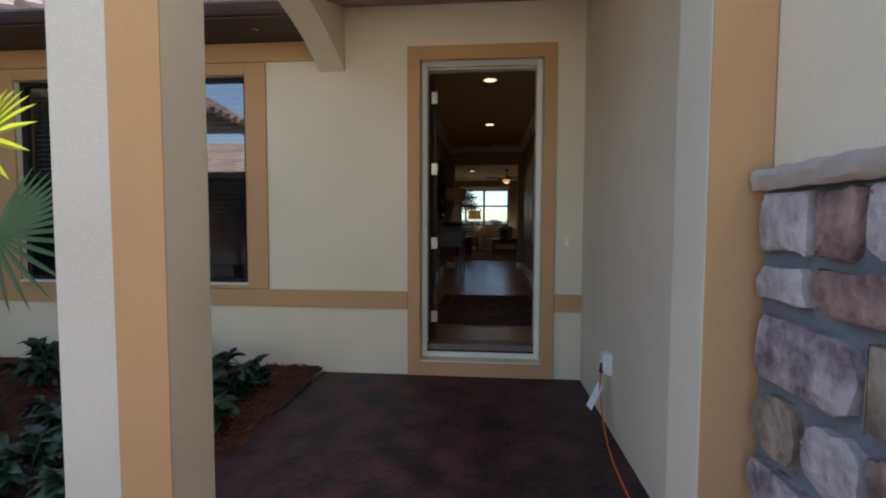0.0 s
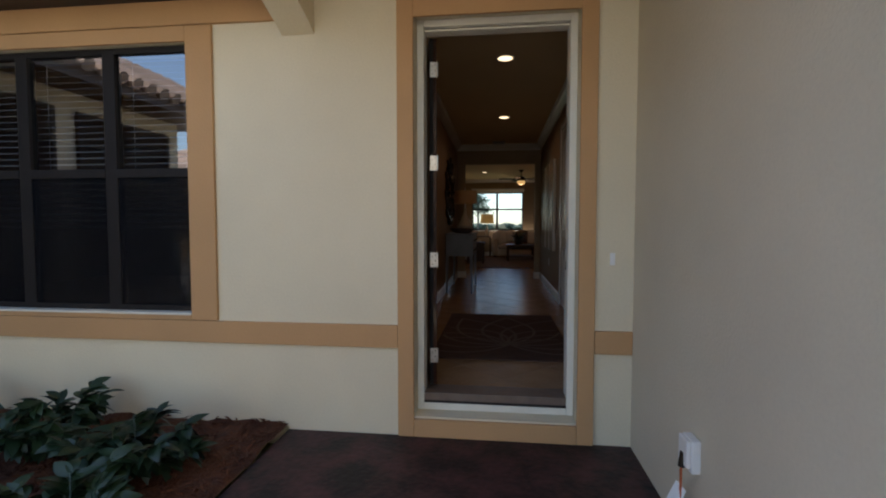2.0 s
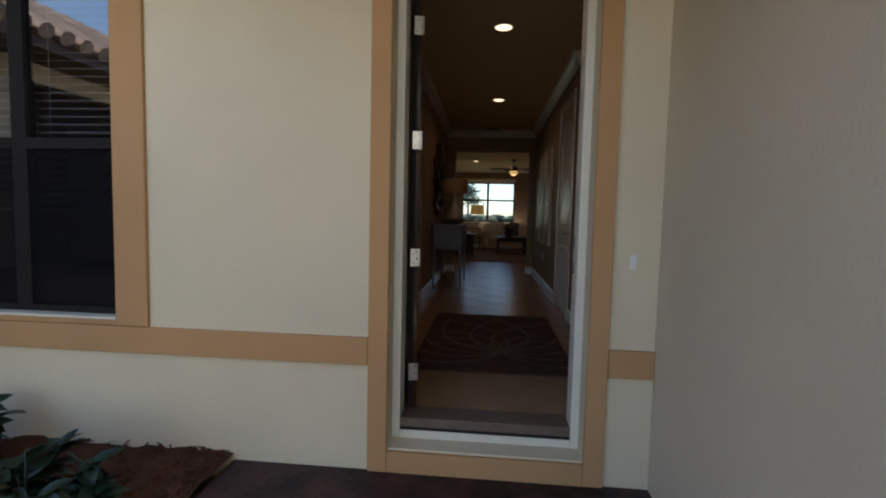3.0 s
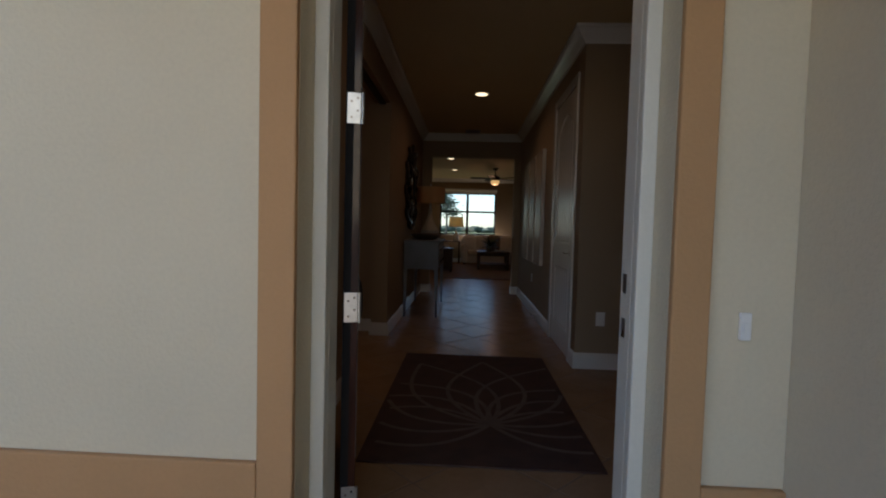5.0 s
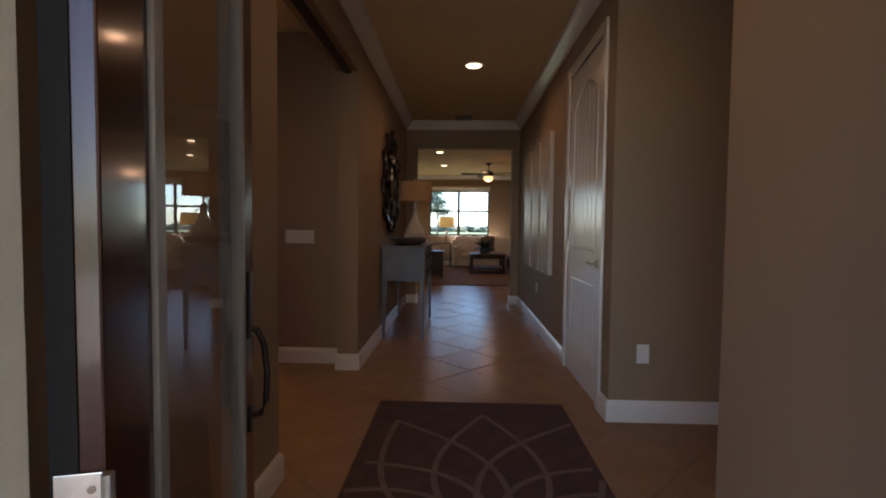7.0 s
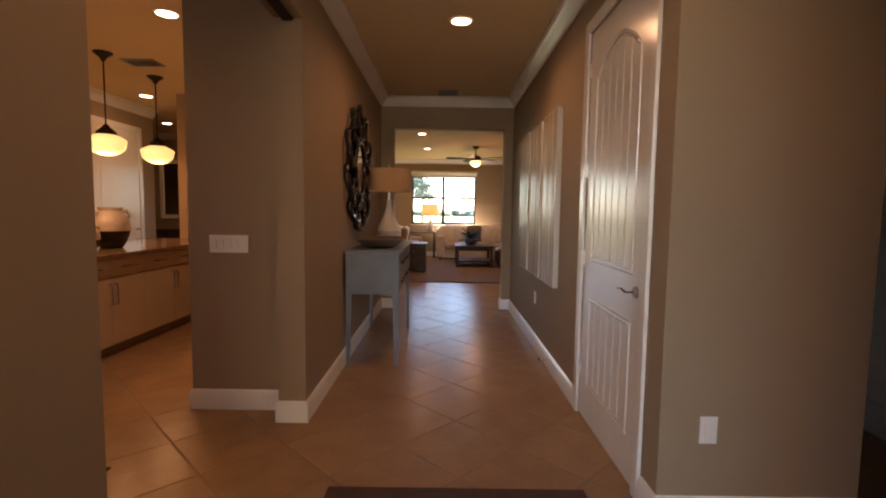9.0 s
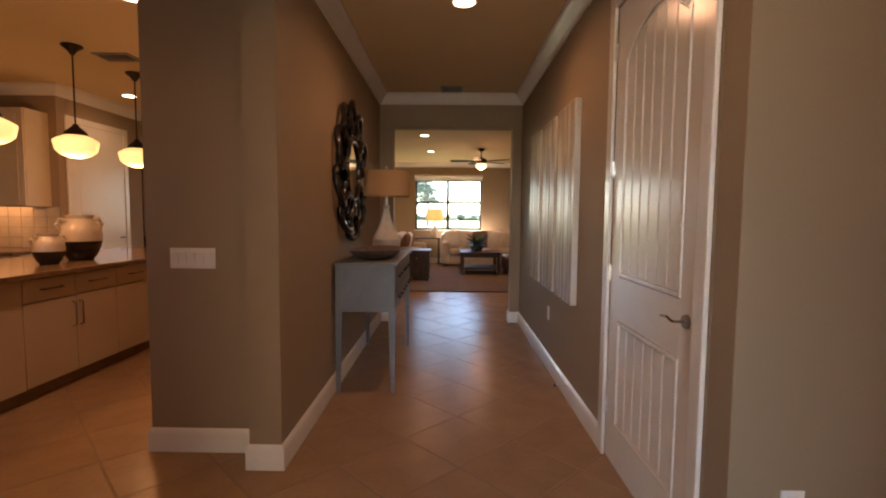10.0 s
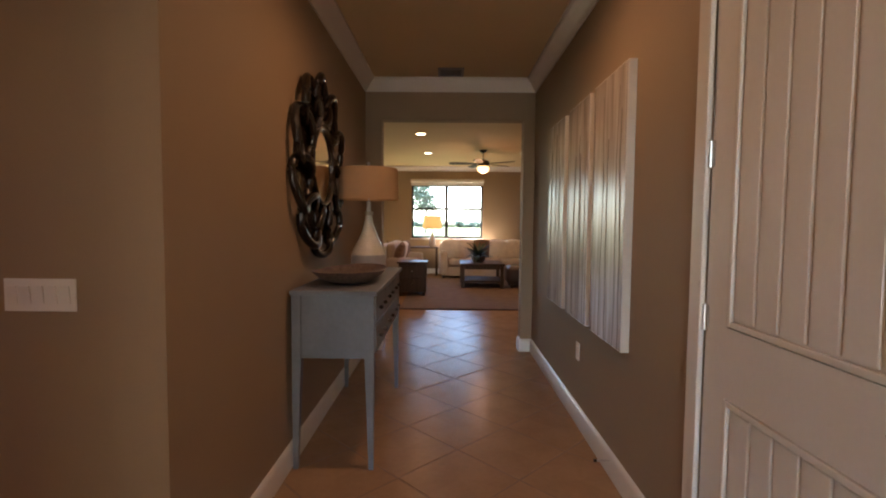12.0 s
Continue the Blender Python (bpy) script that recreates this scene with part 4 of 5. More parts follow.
for i, (x, y, r, h) in enumerate(((-1.92, -0.66, 0.42, 0.36), (-2.62, -0.50, 0.40, 0.42), (-1.84, -1.15, 0.42, 0.30), (-2.45, -1.35, 0.38, 0.30), (-2.2, -1.9, 0.38, 0.34), (-1.78, -1.95, 0.30, 0.26), (-3.3, -0.6, 0.4, 0.4), (-3.2, -1.5, 0.38, 0.36), (-2.5, -2.5, 0.35, 0.3), (-1.85, -2.75, 0.3, 0.22))):
    shrub((x, y, -0.25), r, h, 420, 20 + i, 0.115)


def fan_leaf(bm, hub, facing, up, n, length, spread, width, droop):
    """A palm leaf: blades fanned round a hub in the plane of facing and up."""
    f, u = Vector(facing).normalized(), Vector(up).normalized()
    for i in range(n):
        a = (i / (n - 1) - 0.5) * spread
        d = (f * math.cos(a) + u * math.sin(a)).normalized()
        side = d.cross(f.cross(u)).normalized()
        m = Matrix.Translation(hub) @ Matrix((side, d, side.cross(d))).transposed().to_4x4()
        blade(bm, m, length * (1 - 0.25 * abs(a) / spread), width, droop, 0.35, 7)


palm = thing("fan_palm", (-3.0, -1.5, -0.25), "young fan palm, upper leaf coloured as sunlit, lower leaves as shaded", "palm")
part("trunk", tube([(-3.0, -1.5, -0.3), (-3.0, -1.5, 0.2), (-3.02, -1.48, 0.55)], 0.06, 10), BARK, palm, smooth=True)
for name, pts, material, l in (("sunlit_frond", ((-3.0, -1.5, 0.5), (-2.97, -1.5, 1.2), (-2.82, -1.50, 1.54)), PALM_SUNLIT, 0.37),
                               ("frond", ((-3.0, -1.5, 0.5), (-2.98, -1.45, 0.8), (-2.88, -1.40, 0.98)), PALM_SHADED, 0.55),
                               ("frond", ((-3.0, -1.5, 0.5), (-3.1, -1.6, 0.8), (-3.25, -1.7, 1.1)), PALM_SHADED, 0.5),
                               ("frond", ((-3.0, -1.5, 0.5), (-2.95, -1.7, 0.6), (-2.85, -1.95, 0.72)), PALM_SHADED, 0.5)):
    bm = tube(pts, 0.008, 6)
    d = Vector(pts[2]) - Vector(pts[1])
    fan_leaf(bm, Vector(pts[2]), (d.x, d.y, d.z * 0.3), (0, 0.25, 1), 9 if material is PALM_SUNLIT else 17, l, 2.6, 0.030 if material is PALM_SUNLIT else 0.018, 0.12)
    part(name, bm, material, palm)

# ---- stones of the veneer ----


def stone(y0, y1, z0, z1, material, seed, cut=0.3, depth=0.03):
    """One rough stone: an uneven rounded outline, dished edges."""
    rnd = random.Random(seed)
    w, h = y1 - y0, z1 - z0
    pts = []
    for cy, cz, sy, sz in ((y0, z0, 1, 1), (y1, z0, -1, 1), (y1, z1, -1, -1), (y0, z1, 1, -1)):
        c = cut * min(w, h) * rnd.uniform(0.25, 1.1)
        ja, jb = rnd.uniform(0, 0.012), rnd.uniform(0, 0.012)
        first, second = (cy + sy * ja, cz + sz * c), (cy + sy * c, cz + sz * jb)
        mid = (cy + sy * (c * 0.3 + ja), cz + sz * (c * 0.3 + jb))
        pts += [first, mid, second] if (sy > 0) == (sz > 0) else [second, mid, first]
    rough = []
    for a, b in zip(pts, pts[1:] + pts[:1]):           # break the edges into uneven chips
        rough += [a, ((a[0] + b[0]) / 2 + rnd.uniform(-0.007, 0.007), (a[1] + b[1]) / 2 + rnd.uniform(-0.007, 0.007))]
    pts = rough
    bm = bmesh.new()
    cy, cz = (y0 + y1) / 2, (z0 + z1) / 2
    back = [bm.verts.new((0.799, p[0], p[1])) for p in pts]
    edge = [bm.verts.new((0.7965 - depth * 0.85 + rnd.uniform(-0.004, 0.004), p[0], p[1])) for p in pts]
    face = [bm.verts.new((0.7965 - depth + rnd.uniform(-0.002, 0.002), cy + (p[0] - cy) * 0.9, cz + (p[1] - cz) * 0.9)) for p in pts]
    n = len(pts)
    for i in range(n):
        j = (i + 1) % n
        bm.faces.new((back[i], back[j], edge[j], edge[i]))
        bm.faces.new((edge[i], edge[j], face[j], face[i]))
    bm.faces.new(face)
    part("stone", bm, material, stone_base, smooth=True)


B, M, R, T = STONES
stone(-2.815, -2.618, 0.992, 1.150, B, 1, 0.12)
stone(-2.955, -2.830, 0.992, 1.150, R, 2, 0.2)
stone(-3.16, -2.972, 1.0, 1.150, B, 3, 0.4)
stone(-2.805, -2.615, 0.868, 0.968, B, 4, 0.35)
stone(-3.06, -2.83, 0.862, 0.978, R, 5, 0.4)
stone(-2.975, -2.622, 0.655, 0.838, M, 6, 0.35)
stone(-3.10, -2.992, 0.66, 0.838, T, 7, 0.2)
stone(-2.795, -2.615, 0.47, 0.635, T, 8, 0.4)
stone(-2.99, -2.82, 0.47, 0.632, B, 9, 0.4)
stone(-3.16, -3.01, 0.50, 0.64, R, 10, 0.3)
rng = random.Random(12)
z = 0.452
while z > -0.28:
    h = rng.uniform(0.12, 0.19)
    y = -2.612
    while y > -5.2:
        w = rng.uniform(0.13, 0.32)
        stone(y - w, y, max(-0.3, z - h), z - rng.uniform(0, 0.012), rng.choice(STONES), rng.random(), 0.35, rng.uniform(0.022, 0.036))
        y -= w + 0.018
    z -= h + 0.018
z = 1.150
while z > 0.5:
    h = rng.uniform(0.12, 0.19)
    y = -3.18 - rng.uniform(0, 0.05)
    while y > -5.2:
        w = rng.uniform(0.13, 0.32)
        stone(y - w, y, max(0.47, z - h), z - rng.uniform(0, 0.012), rng.choice(STONES), rng.random(), 0.35, rng.uniform(0.022, 0.036))
        y -= w + 0.018
    z -= h + 0.018

# ---- left wing of the house, and a house across the street ----
wing = thing("house_wing", (-7, -2.2, -0.34), "stucco side wing of the house with a clay tile eave", "house")
part("wall", box(-9.2, -5.1, -4.0, -0.03, -0.34, 2.72), STUCCO_SHADED, wing)
# added dark windows stand in for the deep shade under the eave
for y0, y1 in ((-3.75, -2.15), (-1.85, -0.35)):
    bm = bmesh.new()
    for b in ((y0, y0 + 0.06, 0.3, 2.5), (y1 - 0.06, y1, 0.3, 2.5), (y0 + 0.06, y1 - 0.06, 0.3, 0.36), (y0 + 0.06, y1 - 0.06, 2.44, 2.5), (y0 + 0.06, y1 - 0.06, 1.40, 1.46)):
        box(-5.099, -5.05, b[0], b[1], b[2], b[3], 0.004, bm)
    w = part("window", bm, BRONZE, wing, "dark window added to stand in for eave shade")
    part("pane", box(-5.099, -5.08, y0 + 0.06, y1 - 0.06, 0.36, 2.44), SEAL_AND_SHADE, w)
part("soffit", box(-9.2, -4.52, -4.5, -0.75, 2.722, 2.75), SOFFIT, wing)
part("fascia", box(-4.52, -4.48, -4.5, -0.75, 2.70, 2.86, 0.005), SOFFIT, wing)
bm = bmesh.new()
v = [bm.verts.new(p) for p in ((-9.4, -4.6, 2.80), (-4.45, -4.6, 2.80), (-4.45, -0.7, 2.80), (-9.4, -0.7, 2.80), (-9.4, -2.0, 4.2), (-6.9, -2.0, 4.2), (-6.9, -0.7, 4.2), (-9.4, -0.7, 4.2))]
for f in ((0, 1, 5, 4), (1, 2, 6, 5), (4, 5, 6, 7), (2, 3, 7, 6)):
    bm.faces.new([v[i] for i in f])
wroof = part("roof", bm, ROOF_TILE, wing)
bm = bmesh.new()
for i in range(16):
    y = -4.45 + i * 0.235
    tube([(-4.40, y, 2.86), (-5.6, y, 3.55)], 0.085, 8, bm)
part("eave_tiles", bm, ROOF_TILE, wroof)
neighbour = thing("neighbour_house", (-14, -16, -0.34), "sunlit tan house with a clay tile roof across the street", "house")
part("wall", box(-20, -8.5, -24, -16, -0.34, 3.1), TAN, neighbour)
bm = bmesh.new()
v = [bm.verts.new(p) for p in ((-20.6, -24.6, 3.0), (-7.9, -24.6, 3.0), (-7.9, -15.4, 3.0), (-20.6, -15.4, 3.0), (-15.5, -20, 5.2), (-13, -20, 5.2))]
for f in ((0, 1, 5, 4), (1, 2, 5), (2, 3, 4, 5), (3, 0, 4), (3, 2, 1, 0)):
    bm.faces.new([v[i] for i in f])
part("roof", bm, ROOF_TILE, neighbour)
for x in (-17.5, -14.0, -10.5):
    w = part("window", box(x - 0.7, x + 0.7, -15.999, -15.95, 0.6, 2.3, 0.01), BRONZE, neighbour)
    part("pane", box(x - 0.62, x + 0.62, -15.949, -15.94, 0.68, 2.22), SCREEN, w)

# ---- floor tiles, laid on the diagonal ----
TS = 0.457
DIAG = TS * math.sqrt(2)
ORIGIN = (0.065, 7.90)


def clip_poly(poly, axis, limit, keep_more):
    out = []
    for a, b in zip(poly, poly[1:] + poly[:1]):
        ia, ib = (a[axis] >= limit) == keep_more, (b[axis] >= limit) == keep_more
        if ia:
            out.append(a)
        if ia != ib:
            t = (limit - a[axis]) / (b[axis] - a[axis])
            out.append((a[0] + t * (b[0] - a[0]), a[1] + t * (b[1] - a[1])))
    return out


half = DIAG / 2 - 0.0045
tile_bm = prism([(half, 0), (0, half), (-half, 0), (0, -half)], "z", -0.0075, 0.0)
bmesh.ops.bevel(tile_bm, geom=[e for e in tile_bm.edges if all(v.co.z > -0.001 for v in e.verts)], offset=0.004, segments=1, affect="EDGES")
bmesh.ops.recalc_face_normals(tile_bm, faces=tile_bm.faces)
tile_mesh = bpy.data.meshes.new("tile")
tile_bm.to_mesh(tile_mesh)
tile_bm.free()
tile_mesh.materials.append(TILE)
rest = bmesh.new()
near_tiles = 0
rng = random.Random(3)
for i in range(-30, 30):
    for j in range(-30, 30):
        cx, cy = ORIGIN[0] + (i + j) * DIAG / 2, ORIGIN[1] + (i - j) * DIAG / 2
        if not (-6.6 < cx < 3.4 and 0.0 < cy < 14.9):
            continue
        inside = cy > 0.302 + DIAG / 2
        near = -1.6 < cx < 1.9 and cy < 9.7 or -3.2 < cx <= -1.6 and 2.6 < cy < 6.4
        if inside and near and near_tiles < 300:
            near_tiles += 1
            piece("tile", tile_mesh, floor_base, pose(cx, cy, rng.uniform(-0.0007, 0), rng.uniform(-0.08, 0.08), rng.uniform(-0.08, 0.08), rng.choice((0, 90, 180, 270))))
        else:
            poly = clip_poly([(cx + half, cy), (cx, cy + half), (cx - half, cy), (cx, cy - half)], 1, 0.302, True)
            if len(poly) > 2:
                prism(poly, "z", -0.0075, -0.0004, rest)
part("tiles_beyond", rest, TILE, floor_base)["kind"] = "stuff"

# ---- entry rug ----
rug = thing("entry_rug", (0.05, 1.95, 0), "brown wool rug with a cream line flower", "rug")
part("rug_field", box(-0.56, 0.66, 0.95, 2.955, 0.0, 0.011, 0.004), RUG_BROWN, rug)


def ribbon(bm, pts, width, z):
    pts = [Vector((p[0], p[1], z)) for p in pts]
    prev = None
    for i, p in enumerate(pts):
        d = (pts[min(i + 1, len(pts) - 1)] - pts[max(i - 1, 0)]).normalized()
        s = Vector((-d.y, d.x, 0)) * width / 2
        cur = (bm.verts.new(p - s), bm.verts.new(p + s))
        if prev:
            bm.faces.new((prev[0], cur[0], cur[1], prev[1]))
        prev = cur


fx, fy = 0.12, 1.45
for k in range(9):
    a = radians(-96 + k * 24)
    L = 1.28 if abs(a) < 0.6 else 1.0
    d, s = Vector((math.sin(a), math.cos(a))), Vector((math.cos(a), -math.sin(a)))
    bm = bmesh.new()
    for sign in (-1, 1):
        lift = 0.0122 + 0.0004 * k + 0.0002 * (sign > 0)   # each woven line lies over the last
        run = []
        for i in range(21):
            t = i / 20
            q = Vector((fx, fy)) + d * (L * t) + s * (sign * 0.27 * math.sin(math.pi * t ** 0.85) * (1.0))
            if -0.545 < q.x < 0.645 and 0.97 < q.y < 2.935:
                run.append(q)
            else:
                if len(run) > 1:
                    ribbon(bm, run, 0.030, lift)
                run = []
        if len(run) > 1:
            ribbon(bm, run, 0.030, lift)
    part("petal_line", bm, RUG_LINE, rug, "cream woven line")

# ---- hall console with lamp, bowl, mirror ----
CX0, CX1, CY0, CY1, CH = -0.845, -0.40, 4.745, 6.07, 0.99
console = thing("console_table", (-0.62, 5.4, 0), "blue-grey painted console table with drawers and tapered legs", "table")
part("tabletop", box(CX0 - 0.005, CX1 + 0.022, CY0 - 0.022, CY1 + 0.022, CH - 0.026, CH, 0.006), CONSOLE_PAINT, console)
bm = box(CX0, CX1 - 0.012, CY0 + 0.012, CY1 - 0.012, 0.615, CH - 0.0265, 0.003)
part("body", bm, CONSOLE_PAINT, console)
for lx, ly, sx, sy in ((CX0, CY0, 1, 1), (CX1, CY0, -1, 1), (CX0, CY1, 1, -1), (CX1, CY1, -1, -1)):
    bm = bmesh.new()
    rows = []
    for z, w in ((0.0, 0.028), (0.60, 0.05), (CH - 0.0268, 0.05)):
        rows.append([bm.verts.new((lx + sx * a, ly + sy * b, z)) for a, b in ((0.0 + (0.05 - w) * 0.15, 0.0), (w, 0.0), (w, w), (0.0 + (0.05 - w) * 0.15, w))])
    for a, b in zip(rows, rows[1:]):
        for i in range(4):
            bm.faces.new((a[i], a[(i + 1) % 4], b[(i + 1) % 4], b[i]))
    bm.faces.new(rows[0])
    bm.faces.new(rows[-1])
    part("leg", bm, CONSOLE_PAINT, console)
for k in range(3):
    for r, (z0, z1) in enumerate(((0.635, 0.785), (0.80, 0.945))):
        w = (CY1 - CY0 - 0.12) / 3
        y0 = CY0 + 0.06 + k * w
        dr = part("drawer", box(CX1 - 0.0118, CX1 + 0.004, y0 + 0.006, y0 + w - 0.006, z0, z1, 0.004), CONSOLE_PAINT, console)
        for o in (0.28, 0.72):
            bm = bmesh.new()
            bmesh.ops.create_uvsphere(bm, u_segments=12, v_segments=8, radius=0.013, matrix=Matrix.Translation((CX1 + 0.018, y0 + w * o, (z0 + z1) / 2)))
            tube([(CX1 + 0.0045, y0 + w * o, (z0 + z1) / 2), (CX1 + 0.016, y0 + w * o, (z0 + z1) / 2)], 0.005, 8, bm)
            part("knob", bm, BLACK_METAL, dr, "small dark knob", True)

lx, ly = -0.60, 5.78
table_lamp = thing("table_lamp", (lx, ly, CH), "cream ceramic bottle lamp with a tan linen drum shade", "lamp")
prof = [(0.001, 0), (0.118, 0), (0.126, 0.015), (0.131, 0.06), (0.130, 0.125), (0.116, 0.165), (0.088, 0.215), (0.060, 0.275), (0.040, 0.335), (0.030, 0.385), (0.027, 0.42), (0.034, 0.43), (0.034, 0.445), (0.001, 0.446)]
part("base", lathe(prof[:5] + [(0.001, 0.1255)], (lx, ly, CH), 40), CERAMIC_BASE, table_lamp, "greyed glazed foot", True)
part("body", lathe([(0.001, 0.1257)] + prof[4:], (lx, ly, CH + 0.0004), 40), CERAMIC, table_lamp, smooth=True)
part("neck", lathe([(0.001, 0.447), (0.016, 0.447), (0.016, 0.52), (0.008, 0.53), (0.004, 0.53), (0.004, 0.79), (0.012, 0.795), (0.012, 0.81), (0.001, 0.818)], (lx, ly, CH), 20), STEEL, table_lamp, smooth=True)
bm = bmesh.new()
seg = 48
rows = [[bm.verts.new((lx + r * math.cos(2 * math.pi * i / seg), ly + r * math.sin(2 * math.pi * i / seg), CH + z)) for i in range(seg)] for r, z in ((0.218, 0.535), (0.222, 0.535), (0.214, 0.765), (0.210, 0.765))]
for k in range(4):
    for i in range(seg):
        a, b = rows[k], rows[(k + 1) % 4]
        bm.faces.new((a[i], a[(i + 1) % seg], b[(i + 1) % seg], b[i]))
shade_ob = part("shade", bm, SHADE, table_lamp, "tan linen drum shade", True)
bm = tube([(lx - 0.211, ly, CH + 0.76), (lx + 0.211, ly, CH + 0.76)], 0.002, 6)
tube([(lx, ly - 0.211, CH + 0.76), (lx, ly + 0.211, CH + 0.76)], 0.002, 6, bm)
part("spider", bm, STEEL, table_lamp)

bowl = thing("wooden_bowl", (-0.58, 5.12, CH), "long weathered carved wooden dough bowl", "bowl")
bm = bmesh.new()
ring = []
for r, z in ((0.0, 0.006), (0.45, 0.0), (0.62, 0.012), (0.85, 0.045), (1.0, 0.082), (0.96, 0.084), (0.82, 0.055), (0.6, 0.03), (0.0, 0.022)):
    ring.append([bm.verts.new((r * 0.205 * math.cos(a), r * 0.33 * math.sin(a), 0.9 * z + 0.012 * abs(math.sin(a)) * r)) for a in (2 * math.pi * i / 40 for i in range(40))])
for a, b in zip(ring, ring[1:]):
    for i in range(40):
        bm.faces.new((a[i], a[(i + 1) % 40], b[(i + 1) % 40], b[i]))
bm.transform(pose(-0.60, 5.13, CH, 0, 0, -12))
part("shell", bm, BOWL, bowl, smooth=True)

my, mz = 5.33, 1.715
mirror = thing("wall_mirror", (XL, my, mz), "oval wall mirror in a black lacquered interlaced ring frame", "mirror")
bm = bmesh.new()
c = [bm.verts.new((XL + 0.045, my + 0.235 * math.cos(2 * math.pi * i / 48), mz + 0.235 * math.sin(2 * math.pi * i / 48))) for i in range(48)]
bm.faces.new(c)
ext = bmesh.ops.extrude_face_region(bm, geom=list(bm.faces))
bmesh.ops.translate(bm, verts=[e for e in ext["geom"] if isinstance(e, bmesh.types.BMVert)], vec=(-0.012, 0, 0))
part("looking_glass", bm, MIRROR, mirror, "silvered mirror glass")
part("inner_ring", tube([(XL + 0.05, my + 0.245 * math.cos(2 * math.pi * i / 48), mz + 0.245 * math.sin(2 * math.pi * i / 48)) for i in range(48)], 0.017, 10, closed=True), LACQUER, mirror, smooth=True)
bm = bmesh.new()
c = [bm.verts.new((XL + 0.022, my + 0.46 * math.cos(2 * math.pi * i / 40), mz + 0.46 * math.sin(2 * math.pi * i / 40))) for i in range(40)]
bm.faces.new(c)
ext = bmesh.ops.extrude_face_region(bm, geom=list(bm.faces))
bmesh.ops.translate(bm, verts=[e for e in ext["geom"] if isinstance(e, bmesh.types.BMVert)], vec=(-0.02, 0, 0))
part("backing", bm, LACQUER, mirror, smooth=False)
for k in range(10):
    a = 2 * math.pi * (k + 0.5) / 10 + math.pi / 2 - math.pi / 10
    rd, td = Vector((0, math.cos(a), math.sin(a))), Vector((0, -math.sin(a), math.cos(a)))
    ctr = Vector((XL + 0.042, my, mz)) + rd * 0.422
    pts = [ctr + rd * 0.150 * math.cos(b) + td * 0.15 * math.sin(b) * (1.0 + 0.2 * math.cos(b)) + Vector((0.018 * math.sin(2 * b), 0, 0)) for b in (2 * math.pi * i / 36 for i in range(36))]
    part("frame_ring", tube(pts, 0.026, 12, closed=True), LACQUER, mirror, smooth=True)

# ---- three relief canvases ----
ART = ((4.535, 5.055), (5.14, 5.645), (5.75, 6.27))
for k, (y0, y1) in enumerate(ART):
    art = thing("relief_canvas", (XR, (y0 + y1) / 2, 1.43), "tall white canvas panel with raised vertical branch lines", "wall art", "canvas triptych")
    part("panel", box(XR - 0.042, XR - 0.0005, y0, y1, 0.725, 2.15, 0.003), CANVAS, art)
    part("painted_face", box(XR - 0.0445, XR - 0.0422, y0 + 0.006, y1 - 0.006, 0.731, 2.144, 0.001), CANVAS_FACE, art, "streaked pale grey-brown paint")
    rng = random.Random(60 + k)
    for i in range(5):
        y = y0 + (y1 - y0) * (0.12 + 0.76 * (i + rng.uniform(-0.4, 0.4)) / 4)
        pts, yy, z = [], y, 0.73
        top = rng.uniform(1.75, 2.13)
        while z < top:
            pts.append((XR - 0.045, min(max(yy, y0 + 0.01), y1 - 0.01), z))
            yy += rng.uniform(-0.012, 0.012)
            z += 0.12
        part("branch_line", tube(pts, rng.uniform(0.0018, 0.004), 6), CANVAS_LINE, art)

mat_rug = thing("floor_mat", (-2.2, 2.6, 0), "plain brown floor mat on the tile", "rug")
part("mat_field", box(-2.75, -1.70, 1.9, 3.10, 0.0, 0.010, 0.003), RUG_BROWN, mat_rug)

# ---- kitchen ----
IX, IY0, IY1 = -2.93, 3.95, 7.0
island = thing("kitchen_island", (-3.45, 5.4, 0), "long cream painted kitchen island with doors and drawers", "kitchen island")
part("body", box(-3.93, IX - 0.022, IY0, IY1, 0.1, 0.879), CABINET, island)
part("toe_kick", box(-3.88, IX - 0.075, IY0 + 0.05, IY1 - 0.05, 0.0, 0.0995), TOEKICK, island)
part("end_panel", box(IX - 0.0215, IX - 0.001, IY0, 4.440, 0.1, 0.878, 0.002), CABINET, island)
edges = [4.444, 4.905, 5.362, 5.855, 6.35, 6.85]
for k, (y0, y1) in enumerate(zip(edges, edges[1:])):
    door = part("cabinet_door", box(IX - 0.0215, IX, y0 + 0.003, y1 - 0.003, 0.105, 0.70, 0.003), CABINET, island)
    drawer = part("drawer", box(IX - 0.0215, IX, y0 + 0.003, y1 - 0.003, 0.712, 0.868, 0.003), CABINET, island)
    hy = y1 - 0.035 if k % 2 == 0 else y0 + 0.035
    bm = tube([(IX + 0.001, hy, 0.46), (IX + 0.028, hy, 0.465), (IX + 0.028, hy, 0.645), (IX + 0.001, hy, 0.65)], 0.006, 8)
    part("handle", bm, PEWTER, door, "dark pewter bar pull", True)
    ym2 = (y0 + y1) / 2
    bm = tube([(IX + 0.001, ym2 - 0.09, 0.79), (IX + 0.028, ym2 - 0.085, 0.79), (IX + 0.028, ym2 + 0.085, 0.79), (IX + 0.001, ym2 + 0.09, 0.79)], 0.006, 8)
    part("handle", bm, PEWTER, drawer, "dark pewter bar pull", True)
worktop = thing("island_worktop", (-3.4, 5.4, 0.88), "polished brown stone worktop on the island", "worktop")
part("slab", box(-4.05, -2.86, IY0 - 0.05, IY1 + 0.1, 0.8805, 0.92, 0.006), COUNTER, worktop)


